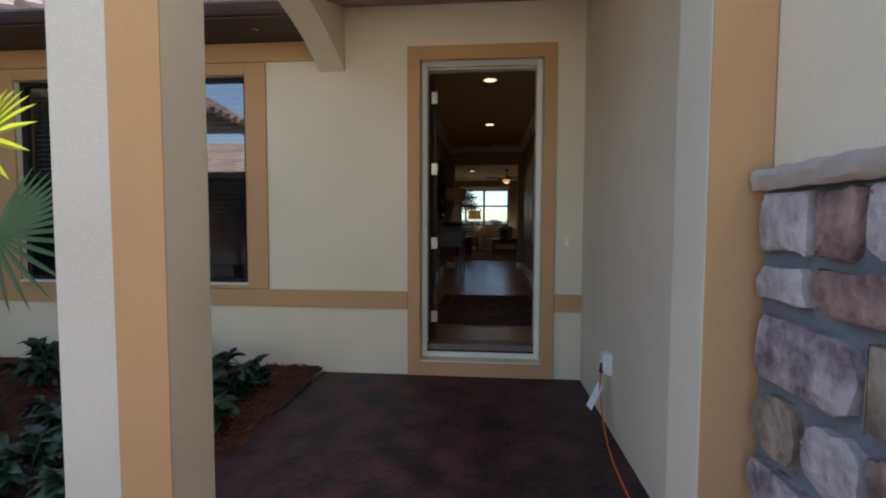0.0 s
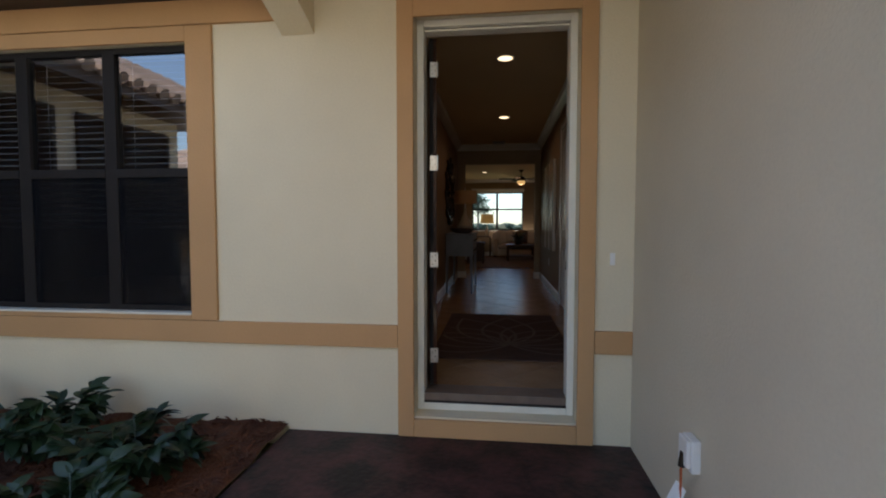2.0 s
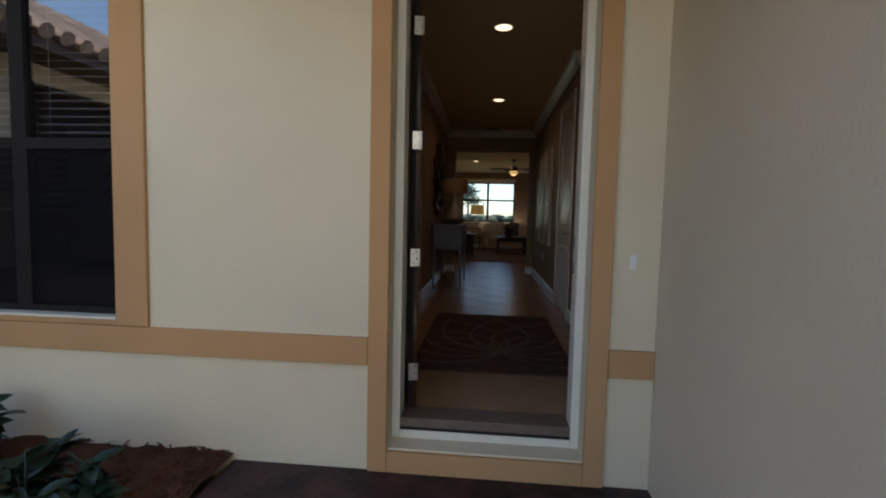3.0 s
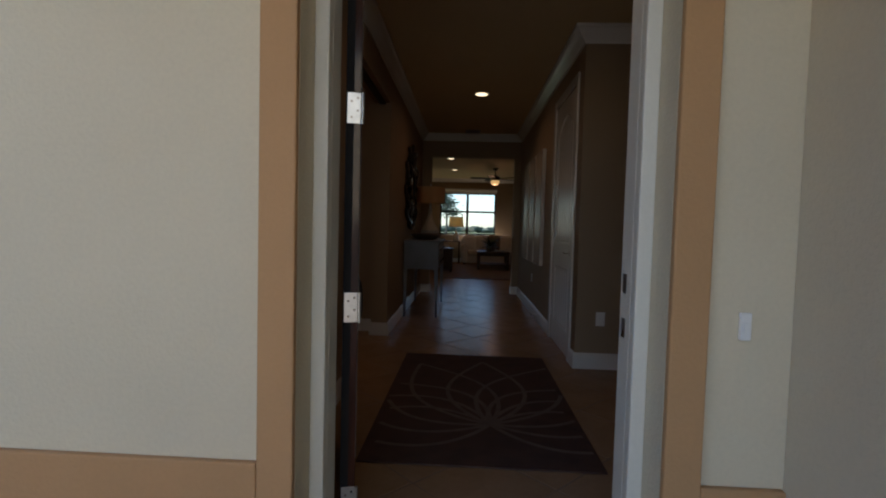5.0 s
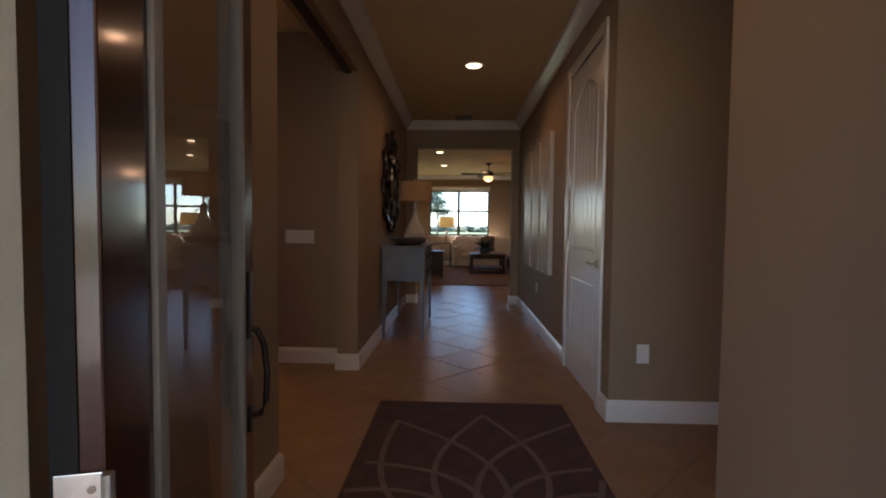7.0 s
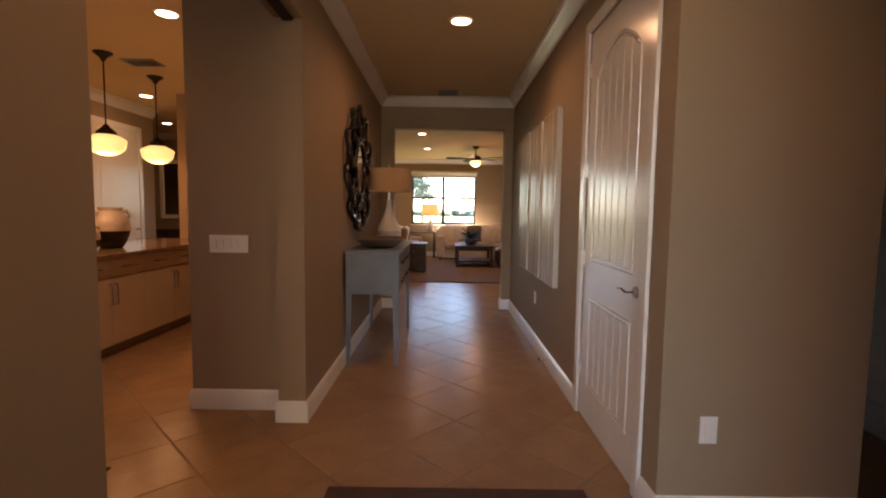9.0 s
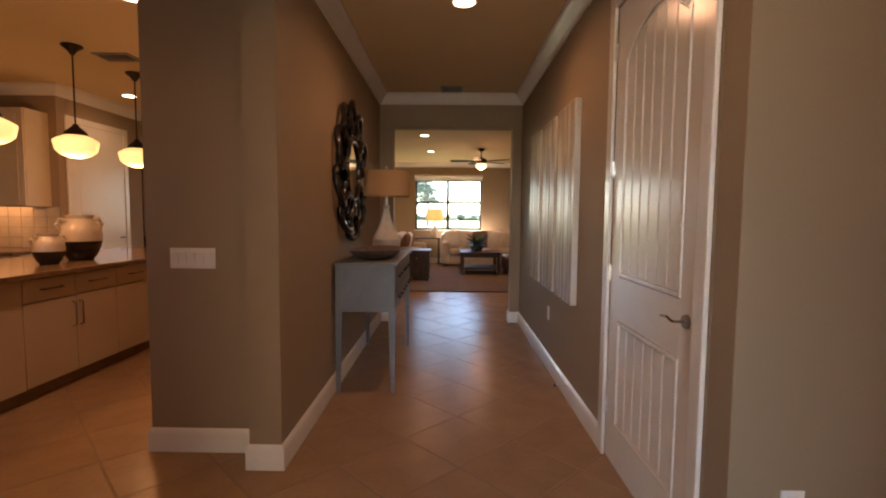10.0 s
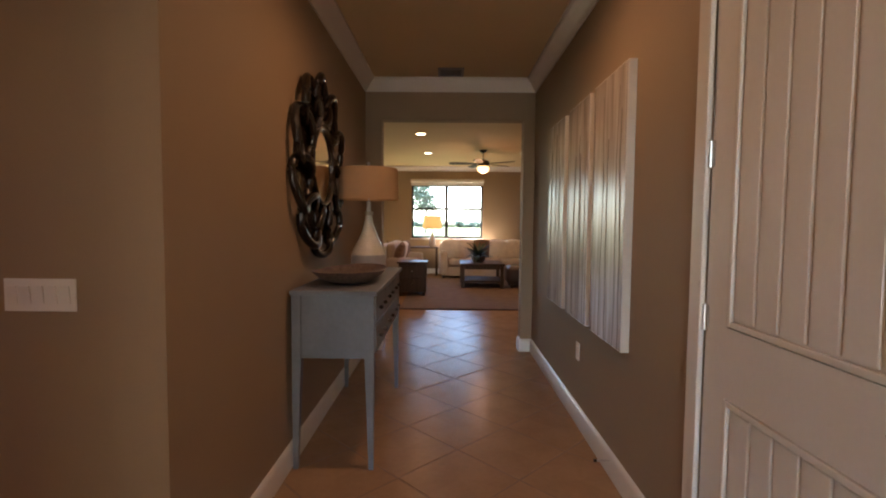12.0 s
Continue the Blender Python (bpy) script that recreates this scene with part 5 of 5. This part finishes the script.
def jar(loc, r, h, label, dark):
    ob = thing("ceramic_jar", loc, label, "jar")
    x, y, z = loc
    cut = 0.42 * h
    outline = [(0.001, 0), (r * 0.55, 0), (r * 0.75, h * 0.12), (r * 0.93, h * 0.3), (r * 0.985, cut)]
    upper = [(r, cut + 0.002), (r, h * 0.58), (r * 0.9, h * 0.74), (r * 0.66, h * 0.86), (r * 0.58, h * 0.92), (r * 0.66, h), (r * 0.6, h), (r * 0.5, h * 0.9), (0.001, h * 0.86)]
    part("base", lathe(outline + [(0.001, cut)], loc, 36), dark, ob, "dark unglazed base", True)
    part("body", lathe([(0.001, cut + 0.001)] + upper, loc, 36), CERAMIC, ob, smooth=True)
    for s in (-1, 1):
        pts = [(x + s * r * 0.6 * 0.35, y + s * r * 0.62, z + h * 0.88), (x + s * r * 0.35, y + s * r * 0.95, z + h * 0.92), (x + s * r * 0.4, y + s * r * 1.12, z + h * 0.8), (x + s * r * 0.36, y + s * r * 0.98, z + h * 0.66)]
        part("handle", tube(pts, r * 0.09, 8), CERAMIC, ob, smooth=True)


jar((-3.31, 5.46, 0.9205), 0.165, 0.40, "large cream ceramic jar with a dark brown base", LACQUER)
jar((-3.26, 5.06, 0.9205), 0.11, 0.25, "small cream ceramic pot with a dark base", LACQUER)

for py in (4.72, 5.55, 6.39):
    p = thing("pendant_light", (-3.38, py, CEIL), "lit schoolhouse pendant with opal glass shade on a bronze rod", "pendant light", "island pendants")
    o = (-3.38, py, 0)
    part("canopy", lathe([(0.001, CEIL - 0.001), (0.085, CEIL - 0.001), (0.085, CEIL - 0.012), (0.035, CEIL - 0.05), (0.014, CEIL - 0.085), (0.001, CEIL - 0.085)], o, 28), BLACK_METAL, p, smooth=True)
    part("rod", tube([(-3.38, py, CEIL - 0.08), (-3.38, py, 2.10)], 0.007, 8), BLACK_METAL, p)
    part("fitter", lathe([(0.001, 2.135), (0.02, 2.135), (0.03, 2.115), (0.085, 2.065), (0.095, 2.035), (0.001, 2.035)], o, 28), BLACK_METAL, p, smooth=True)
    part("shade", lathe([(0.001, 2.0345), (0.088, 2.0345), (0.13, 2.015), (0.168, 1.992), (0.175, 1.978), (0.158, 1.90), (0.13, 1.872), (0.098, 1.852), (0.055, 1.837), (0.001, 1.832)], o, 36), OPAL, p, "glowing opal glass shade", True)
    lamp("POINT", "pendant_bulb", (-3.38, py, 1.79), 1.35, AMBER, 0.12)

# wall run under and over the counter on the pantry wall
wall_cabinet = thing("wall_cabinet", (-5.2, 6.6, 1.41), "cream painted upper kitchen cabinet", "cabinet")
part("body", box(-5.7, -4.72, 6.52, 6.838, 1.41, 2.50, 0.003), CABINET, wall_cabinet)
for x0, x1 in ((-5.695, -5.213), (-5.207, -4.725)):
    d = part("cabinet_door", box(x0, x1, 6.499, 6.5195, 1.415, 2.495, 0.003), CABINET, wall_cabinet)
    part("door_panel", box(x0 + 0.07, x1 - 0.07, 6.4945, 6.4988, 1.485, 2.425, 0.002), CABINET, d)
base_cabinet = thing("base_cabinet", (-5.4, 6.5, 0), "cream painted kitchen base cabinets", "cabinet")
part("body", box(-6.6, -4.64, 6.24, 6.838, 0.1, 0.879, 0.003), CABINET, base_cabinet)
for i in range(3):
    part("cabinet_door", box(-6.55 + i * 0.635, -5.93 + i * 0.635, 6.218, 6.2395, 0.11, 0.87, 0.003), CABINET, base_cabinet)
wt = thing("wall_worktop", (-5.4, 6.5, 0.88), "polished brown stone worktop along the wall", "worktop")
part("slab", box(-6.6, -4.622, 6.2, 6.838, 0.8805, 0.92, 0.006), COUNTER, wt)
splash = thing("backsplash", (-5.4, 6.83, 1.1), "warm cream tile backsplash lit from under the cabinet", "backsplash", kind="structure")
for i in range(9):
    for j in range(4):
        part("tile", box(-6.02 + i * 0.155, -5.871 + i * 0.155, 6.829, 6.8385, 0.924 + j * 0.121, 1.041 + j * 0.121, 0.002), CERAMIC, splash)
lamp("AREA", "under_cabinet_light", (-5.2, 6.62, 1.40), 0.22, AMBER, 0.5)

pantry = thing("door_3", (-4.62, 7.5, 0), "white panelled pantry door with casing, closed", "door", kind="structure")
bm = bmesh.new()
for b in ((6.945, 7.025, 0, 2.51), (7.955, 8.035, 0, 2.51), (7.025, 7.955, 2.435, 2.51)):
    box(-4.619, -4.598, b[0], b[1], b[2], b[3], 0.005, bm)
part("door_casing", bm, WHITE, pantry)
pl = part("door_leaf", box(-4.6195, -4.609, 7.026, 7.954, 0.01, 2.434, 0.002), WHITE, pantry)
for z0, z1 in ((0.2, 0.95), (1.15, 2.3)):
    part("door_panel", box(-4.6088, -4.603, 7.15, 7.83, z0, z1, 0.004), WHITE, pl)
part("lever_handle", tube([(-4.609, 7.88, 1.0), (-4.56, 7.88, 1.0), (-4.555, 7.77, 1.0)], 0.01, 8), PEWTER, pl, "dark lever handle", True)

picture = thing("framed_mirror", (-5.7, 10.6, 1.7), "white framed mirror on the far wall", "mirror")
bm = bmesh.new()
for b in ((-5.86, -5.78, 1.1, 2.3), (-5.06, -4.98, 1.1, 2.3), (-5.78, -5.06, 1.1, 1.18), (-5.78, -5.06, 2.22, 2.3)):
    box(b[0], b[1], 10.555, 10.598, b[2], b[3], 0.01, bm)
part("frame", bm, WHITE, picture)
part("looking_glass", box(-5.779, -5.061, 10.575, 10.59, 1.181, 2.219), MIRROR, picture)
side = thing("sideboard", (-5.7, 10.3, 0), "dark wooden sideboard below the mirror", "sideboard")
part("body", box(-6.4, -4.9, 10.1, 10.58, 0.12, 0.86, 0.006), DARK_WOOD, side)
part("top", box(-6.43, -4.87, 10.07, 10.59, 0.861, 0.90, 0.006), DARK_WOOD, side)
for x in (-6.35, -4.98):
    for y in (10.13, 10.5):
        part("leg", box(x, x + 0.06, y, y + 0.05, 0, 0.1195, 0.003), DARK_WOOD, side)
for i in range(3):
    part("drawer", box(-6.38 + i * 0.5, -5.91 + i * 0.5, 10.085, 10.0995, 0.2, 0.8, 0.004), DARK_WOOD, side)

eave_light = thing("eave_light", (-1.78, -0.30, 2.587), "small dark recessed light in the brown soffit", "ceiling light")
part("trim_ring", lathe([(0.045, -0.001), (0.045, -0.006), (0.034, -0.009), (0.030, -0.001)], (-1.78, -0.30, 2.587), 24), SOFFIT, eave_light, smooth=True)
part("lens", lathe([(0.001, -0.005), (0.029, -0.005), (0.029, -0.001), (0.001, -0.001)], (-1.78, -0.30, 2.587), 20), PEWTER, eave_light)

# ---- great room ----
window_2 = thing("window_2", (0, FY, VZ0), "dark bronze great room window looking on a lawn", "window", kind="structure")
bm = bmesh.new()
for b in ((VX0, VX0 + 0.05), (-0.085, 0.0), (VX1 - 0.05, VX1)):
    box(b[0], b[1], FY + 0.06, FY + 0.13, VZ0, VZ1, 0.004, bm)
for x0, x1 in ((VX0 + 0.05, -0.085), (0.0, VX1 - 0.05)):
    for z0, z1 in ((VZ0, VZ0 + 0.05), (VZ1 - 0.05, VZ1), (1.69, 1.75)):
        box(x0, x1, FY + 0.06, FY + 0.13, z0, z1, 0.004, bm)
part("window_frame", bm, BRONZE, window_2)
part("window_sill", box(VX0 - 0.03, VX1 + 0.03, FY - 0.03, FY - 0.001, VZ0 - 0.03, VZ0 - 0.002, 0.005), WHITE, window_2)
for x0, x1 in ((VX0 + 0.05, -0.085), (0.0, VX1 - 0.05)):
    for z0, z1 in ((VZ0 + 0.05, 1.69), (1.75, VZ1 - 0.05)):
        pane = part("pane", sheet(x0, x1, FY + 0.09, z0, z1), TINTED, window_2)
        pane.visible_shadow = False
door_4 = thing("door_4", ((SX0 + SX1) / 2, FY, 0), "dark framed sliding glass door to the garden", "door", kind="structure")
for x0 in (SX0, SX0 + 0.8):
    bm = bmesh.new()
    for b in ((x0, x0 + 0.07, 0, 2.42), (x0 + 0.73, x0 + 0.8, 0, 2.42), (x0 + 0.07, x0 + 0.73, 0, 0.09), (x0 + 0.07, x0 + 0.73, 2.34, 2.42)):
        box(b[0], b[1], FY + 0.06, FY + 0.12, b[2], b[3], 0.003, bm)
    sash = part("sash", bm, BRONZE, door_4)
    pane = part("pane", sheet(x0 + 0.07, x0 + 0.73, FY + 0.09, 0.09, 2.34), TINTED, sash)
    pane.visible_shadow = False
roller = thing("roller_shade", (0, FY - 0.05, 2.45), "rolled-up white window shade", "window shade")
part("roll", tube([(VX0 - 0.02, FY - 0.05, 2.45), (VX1 + 0.02, FY - 0.05, 2.45)], 0.045, 16), ROLLER, roller, smooth=True)
part("cloth", box(VX0 - 0.01, VX1 + 0.01, FY - 0.012, FY - 0.006, 2.33, 2.45), ROLLER, roller)

great_rug = thing("area_rug", (1.0, 11.6, 0), "large tan area rug with a dark border", "rug")
part("rug_field", box(-0.75, 3.2, 9.60, 13.7, 0.0, 0.012, 0.004), GREAT_RUG, great_rug)
part("border", box(-0.80, 3.25, 9.54, 9.599, 0.0, 0.0125, 0.004), GREAT_RUG_EDGE, great_rug, "dark woven border")

# ceiling fan
fx2, fy2 = 0.70, 11.9
fan = thing("ceiling_fan", (fx2, fy2, CEIL), "dark bronze ceiling fan with a lit glass bowl", "ceiling fan")
o = (fx2, fy2, 0)
part("canopy", lathe([(0.001, CEIL - 0.001), (0.075, CEIL - 0.001), (0.07, CEIL - 0.03), (0.03, CEIL - 0.06), (0.001, CEIL - 0.06)], o, 24), BLACK_METAL, fan, smooth=True)
part("down_rod", tube([(fx2, fy2, CEIL - 0.05), (fx2, fy2, 2.62)], 0.012, 8), BLACK_METAL, fan)
part("motor", lathe([(0.001, 2.64), (0.05, 2.635), (0.12, 2.60), (0.135, 2.56), (0.12, 2.52), (0.09, 2.50), (0.001, 2.50)], o, 28), BLACK_METAL, fan, smooth=True)
part("light_bowl", lathe([(0.001, 2.499), (0.10, 2.499), (0.125, 2.47), (0.115, 2.43), (0.08, 2.39), (0.03, 2.37), (0.001, 2.368)], o, 28), FAN_GLOW, fan, "glowing frosted glass bowl", True)
part("finial", lathe([(0.001, 2.3675), (0.012, 2.3675), (0.014, 2.355), (0.001, 2.345)], o, 12), BLACK_METAL, fan)
for k in range(5):
    bm = bmesh.new()
    pts = [(-0.03, 0.12), (-0.05, 0.2), (-0.07, 0.35), (-0.075, 0.62), (-0.05, 0.69), (0.05, 0.69), (0.075, 0.62), (0.07, 0.35), (0.05, 0.2), (0.03, 0.12)]
    prism(pts, "z", -0.004, 0.004, bm)
    bm.transform(pose(fx2, fy2, 2.555, 0, 0, 20 + 72 * k) @ pose(0, 0, 0, 0, 12, 0))
    part("blade", bm, FAN_BLADE, fan)
lamp("POINT", "fan_bulb", (fx2, fy2, 2.30), 1.7, WARM, 0.1)


def sofa(name, m, length, label, seats, pillows):
    """A sofa whose local front faces -y, seat centre at the origin, on the floor."""
    ob = thing(name, m.translation, label, "sofa")

    def put(n, bm, material, lab=""):
        bm.transform(m)
        return part(n, bm, material, ob, lab, True)

    h = length / 2
    put("base", box(-h + 0.05, h - 0.05, -0.42, 0.40, 0.06, 0.30, 0.02), SOFA)
    put("backrest", cushion(-h, h, 0.20, 0.46, 0.302, 0.86, 0.03), SOFA)
    for s in (-1, 1):
        put("arm", cushion(min(s * h, s * (h - 0.2)), max(s * h, s * (h - 0.2)), -0.46, 0.19, 0.08, 0.64, 0.02), SOFA)
    w = (length - 0.42) / seats
    for i in range(seats):
        x0 = -h + 0.21 + i * w
        put("seat_cushion", cushion(x0 + 0.005, x0 + w - 0.005, -0.47, 0.18, 0.305, 0.47, 0.02), SOFA)
        put("back_cushion", cushion(x0 + 0.005, x0 + w - 0.005, 0.02, 0.19, 0.48, 0.92, 0.03), SOFA)
    for sx in (-h + 0.1, h - 0.1):
        for sy in (-0.36, 0.34):
            put("foot", lathe([(0.001, 0), (0.025, 0), (0.035, 0.059), (0.001, 0.059)], (sx, sy, 0), 12), DARK_WOOD)
    for i, (px, material) in enumerate(pillows):
        p = thing("throw_pillow", m @ Vector((px, -0.05, 0.5)), "square ivory throw pillow on the sofa" if material is PILLOW else "square brown patterned throw pillow on the sofa", "pillow", "sofa pillows")
        bm = cushion(-0.22, 0.22, -0.06, 0.06, -0.22, 0.22, 0.05)
        bm.transform(m @ pose(px, -0.06, 0.70, 18, 0, 6 * (-1) ** i))
        part("cover", bm, material, p, smooth=True)
    return ob


sofa("sofa", pose(0.95, 14.15, 0), 2.3, "oatmeal upholstered sofa below the window with cushions", 3, ((-0.85, PILLOW), (-0.5, PILLOW), (-0.12, PILLOW_BROWN), (0.3, PILLOW), (0.68, PILLOW)))
sofa("sofa", pose(-1.05, 12.55, 0, 0, 0, 90), 2.0, "oatmeal upholstered sofa facing the coffee table with cushions", 2, ((-0.7, PILLOW_BROWN), (-0.25, PILLOW), (0.6, PILLOW_BROWN)))

chest = thing("side_table", (-0.66, 11.0, 0), "dark wooden chest side table beside the sofa", "table")
part("body", box(-0.90, -0.40, 10.85, 11.35, 0.08, 0.60, 0.01), DARK_WOOD, chest)
part("tabletop", box(-0.93, -0.37, 10.82, 11.38, 0.601, 0.635, 0.008), DARK_WOOD, chest)
for x in (-0.89, -0.46):
    for y in (10.86, 11.29):
        part("foot", box(x, x + 0.05, y, y + 0.05, 0.0, 0.0795, 0.004), DARK_WOOD, chest)
for z in (0.12, 0.36):
    d = part("drawer", box(-0.87, -0.43, 10.835, 10.8495, z, z + 0.21, 0.005), DARK_WOOD, chest)
    bm = bmesh.new()
    bmesh.ops.create_uvsphere(bm, u_segments=10, v_segments=6, radius=0.014, matrix=Matrix.Translation((-0.65, 10.825, z + 0.105)))
    part("knob", bm, PEWTER, d)

coffee = thing("coffee_table", (0.72, 12.35, 0), "dark wooden coffee table with a lower shelf", "table")
part("tabletop", box(0.26, 1.18, 11.9, 12.85, 0.475, 0.52, 0.008), DARK_WOOD, coffee)
part("shelf", box(0.30, 1.14, 11.94, 12.81, 0.13, 0.16, 0.005), DARK_WOOD, coffee)
for x in (0.28, 1.09):
    for y in (11.92, 12.76):
        part("leg", box(x, x + 0.07, y, y + 0.07, 0.0125, 0.4745, 0.005), DARK_WOOD, coffee)
part("apron", box(0.352, 1.088, 11.93, 11.95, 0.40, 0.4745, 0.002), DARK_WOOD, coffee)
ott = thing("ottoman", (1.55, 12.2, 0), "dark brown leather cube ottoman", "ottoman")
part("seat", cushion(1.24, 1.86, 11.95, 12.55, 0.08, 0.46, 0.02), LEATHER, ott, smooth=True)
for x in (1.32, 1.74):
    for y in (12.02, 12.45):
        part("foot", box(x, x + 0.04, y, y + 0.04, 0.0125, 0.085), DARK_WOOD, ott)


def potted(loc, r, h, label, n, seed):
    ob = thing("potted_plant", loc, label, "plant")
    part("pot", lathe([(0.001, 0), (r * 0.3, 0), (r * 0.42, h * 0.25), (r * 0.38, h * 0.25), (0.001, h * 0.2)], loc, 20), PEWTER, ob, smooth=True)
    rnd, bm = random.Random(seed), bmesh.new()
    for i in range(n):
        a, e = rnd.uniform(0, 6.28), rnd.uniform(0.1, 1.25)
        m = Matrix.Translation((loc[0], loc[1], loc[2] + h * 0.22)) @ Euler((e, 0, a)).to_matrix().to_4x4()
        blade(bm, m, h * rnd.uniform(0.6, 1.05), r * 0.10, 0.35, 0.3)
    part("foliage", bm, LEAF, ob, smooth=True)


potted((0.66, 12.4, 0.5205), 0.40, 0.46, "green leafy plant in a pot on the coffee table", 64, 4)
console2 = thing("sofa_console", (-0.45, 14.45, 0), "narrow dark wooden table below the window", "table")
part("tabletop", box(-1.05, -0.24, 14.2, 14.62, 0.70, 0.735, 0.005), DARK_WOOD, console2)
for x in (-1.03, -0.31):
    for y in (14.22, 14.55):
        part("leg", box(x, x + 0.05, y, y + 0.05, 0, 0.6995, 0.004), DARK_WOOD, console2)
lx2, ly2 = -0.40, 14.38
lamp2 = thing("table_lamp", (lx2, ly2, 0.735), "ceramic table lamp with a yellow-tan shade by the window", "lamp")
part("base", lathe([(0.001, 0), (0.07, 0), (0.09, 0.06), (0.08, 0.16), (0.04, 0.27), (0.02, 0.34), (0.012, 0.36), (0.012, 0.46), (0.001, 0.46)], (lx2, ly2, 0.7355), 24), CERAMIC, lamp2, smooth=True)
bm = bmesh.new()
rows = [[bm.verts.new((lx2 + r * math.cos(2 * math.pi * i / 32), ly2 + r * math.sin(2 * math.pi * i / 32), z)) for i in range(32)] for r, z in ((0.245, 1.20), (0.249, 1.20), (0.225, 1.53), (0.221, 1.53))]
for k in range(4):
    for i in range(32):
        a, b = rows[k], rows[(k + 1) % 4]
        bm.faces.new((a[i], a[(i + 1) % 32], b[(i + 1) % 32], b[i]))
part("shade", bm, SHADE_YELLOW, lamp2, smooth=True)
lamp("POINT", "lamp_bulb", (lx2, ly2, 1.34), 0.45, (1.0, 0.74, 0.42), 0.05)
part("spider", tube([(lx2 - 0.222, ly2, 1.50), (lx2 + 0.222, ly2, 1.50)], 0.003, 6), STEEL, lamp2)
potted((-1.45, 14.0, 0.0), 0.4, 1.05, "tall green potted plant in the corner by the sofas", 40, 9)

# ---- outdoors behind the house ----


def tree(loc, h, crown, seed, name="tree", label="pine tree with an open crown across the lawn"):
    rnd = random.Random(seed)
    ob = thing(name, loc, label, "tree", "far trees")
    x, y, z = loc
    bm = tube([(x, y, z), (x + 0.1, y, z + h * 0.35), (x - 0.05, y, z + h * 0.7), (x, y, z + h * 0.92)], 0.16, 8)
    part("trunk", bm, BARK, ob, smooth=True)
    bm, lb = bmesh.new(), bmesh.new()
    for i in range(26):
        a, t = rnd.uniform(0, 6.28), rnd.uniform(0.45, 1.0)
        r = crown * rnd.uniform(0.35, 1.0) * (1.15 - t * 0.7)
        e = Vector((x + math.cos(a) * r, y + math.sin(a) * r, z + h * t))
        tube([(x, y, z + h * (t - 0.12)), e], 0.04, 5, lb)
        for k in range(34):
            c = e + Vector((rnd.gauss(0, 1), rnd.gauss(0, 1), rnd.gauss(0, 0.6))) * crown * 0.22
            m = Matrix.Translation(c) @ Euler((rnd.uniform(0, 6), rnd.uniform(0, 6), rnd.uniform(0, 6))).to_matrix().to_4x4()
            blade(bm, m, crown * 0.17, crown * 0.05, 0.2, 0.2, 2)
    part("limbs", lb, BARK, ob)
    part("crown", bm, FOREST, ob)


for i, (x, y, h, c) in enumerate(((-5.2, 62, 9.5, 3.2), (-8.0, 68, 8.5, 3.0), (-3.4, 75, 7.0, 2.6), (12, 95, 7, 3.2))):
    tree((x, y, -0.36), h, c, 30 + i)
bm = bmesh.new()
rng = random.Random(8)
for i in range(520):
    x = -90 + 180 * rng.random()
    r = rng.uniform(0.6, 1.3)
    c = Vector((x, 170 + rng.uniform(-6, 6), -0.5 + r * 0.7 + rng.uniform(0, 0.9)))
    vs = bmesh.ops.create_icosphere(bm, subdivisions=1, radius=r, matrix=Matrix.Translation(c) @ Matrix.Diagonal((1.6, 1, 0.8, 1)))["verts"]
    for v in vs:
        v.co += Vector((rng.uniform(-0.4, 0.4), rng.uniform(-0.4, 0.4), rng.uniform(-0.4, 0.4)))
hedge = solid("far_woods", bm, FOREST, kind="stuff", label="distant line of low green woods", category="woods")
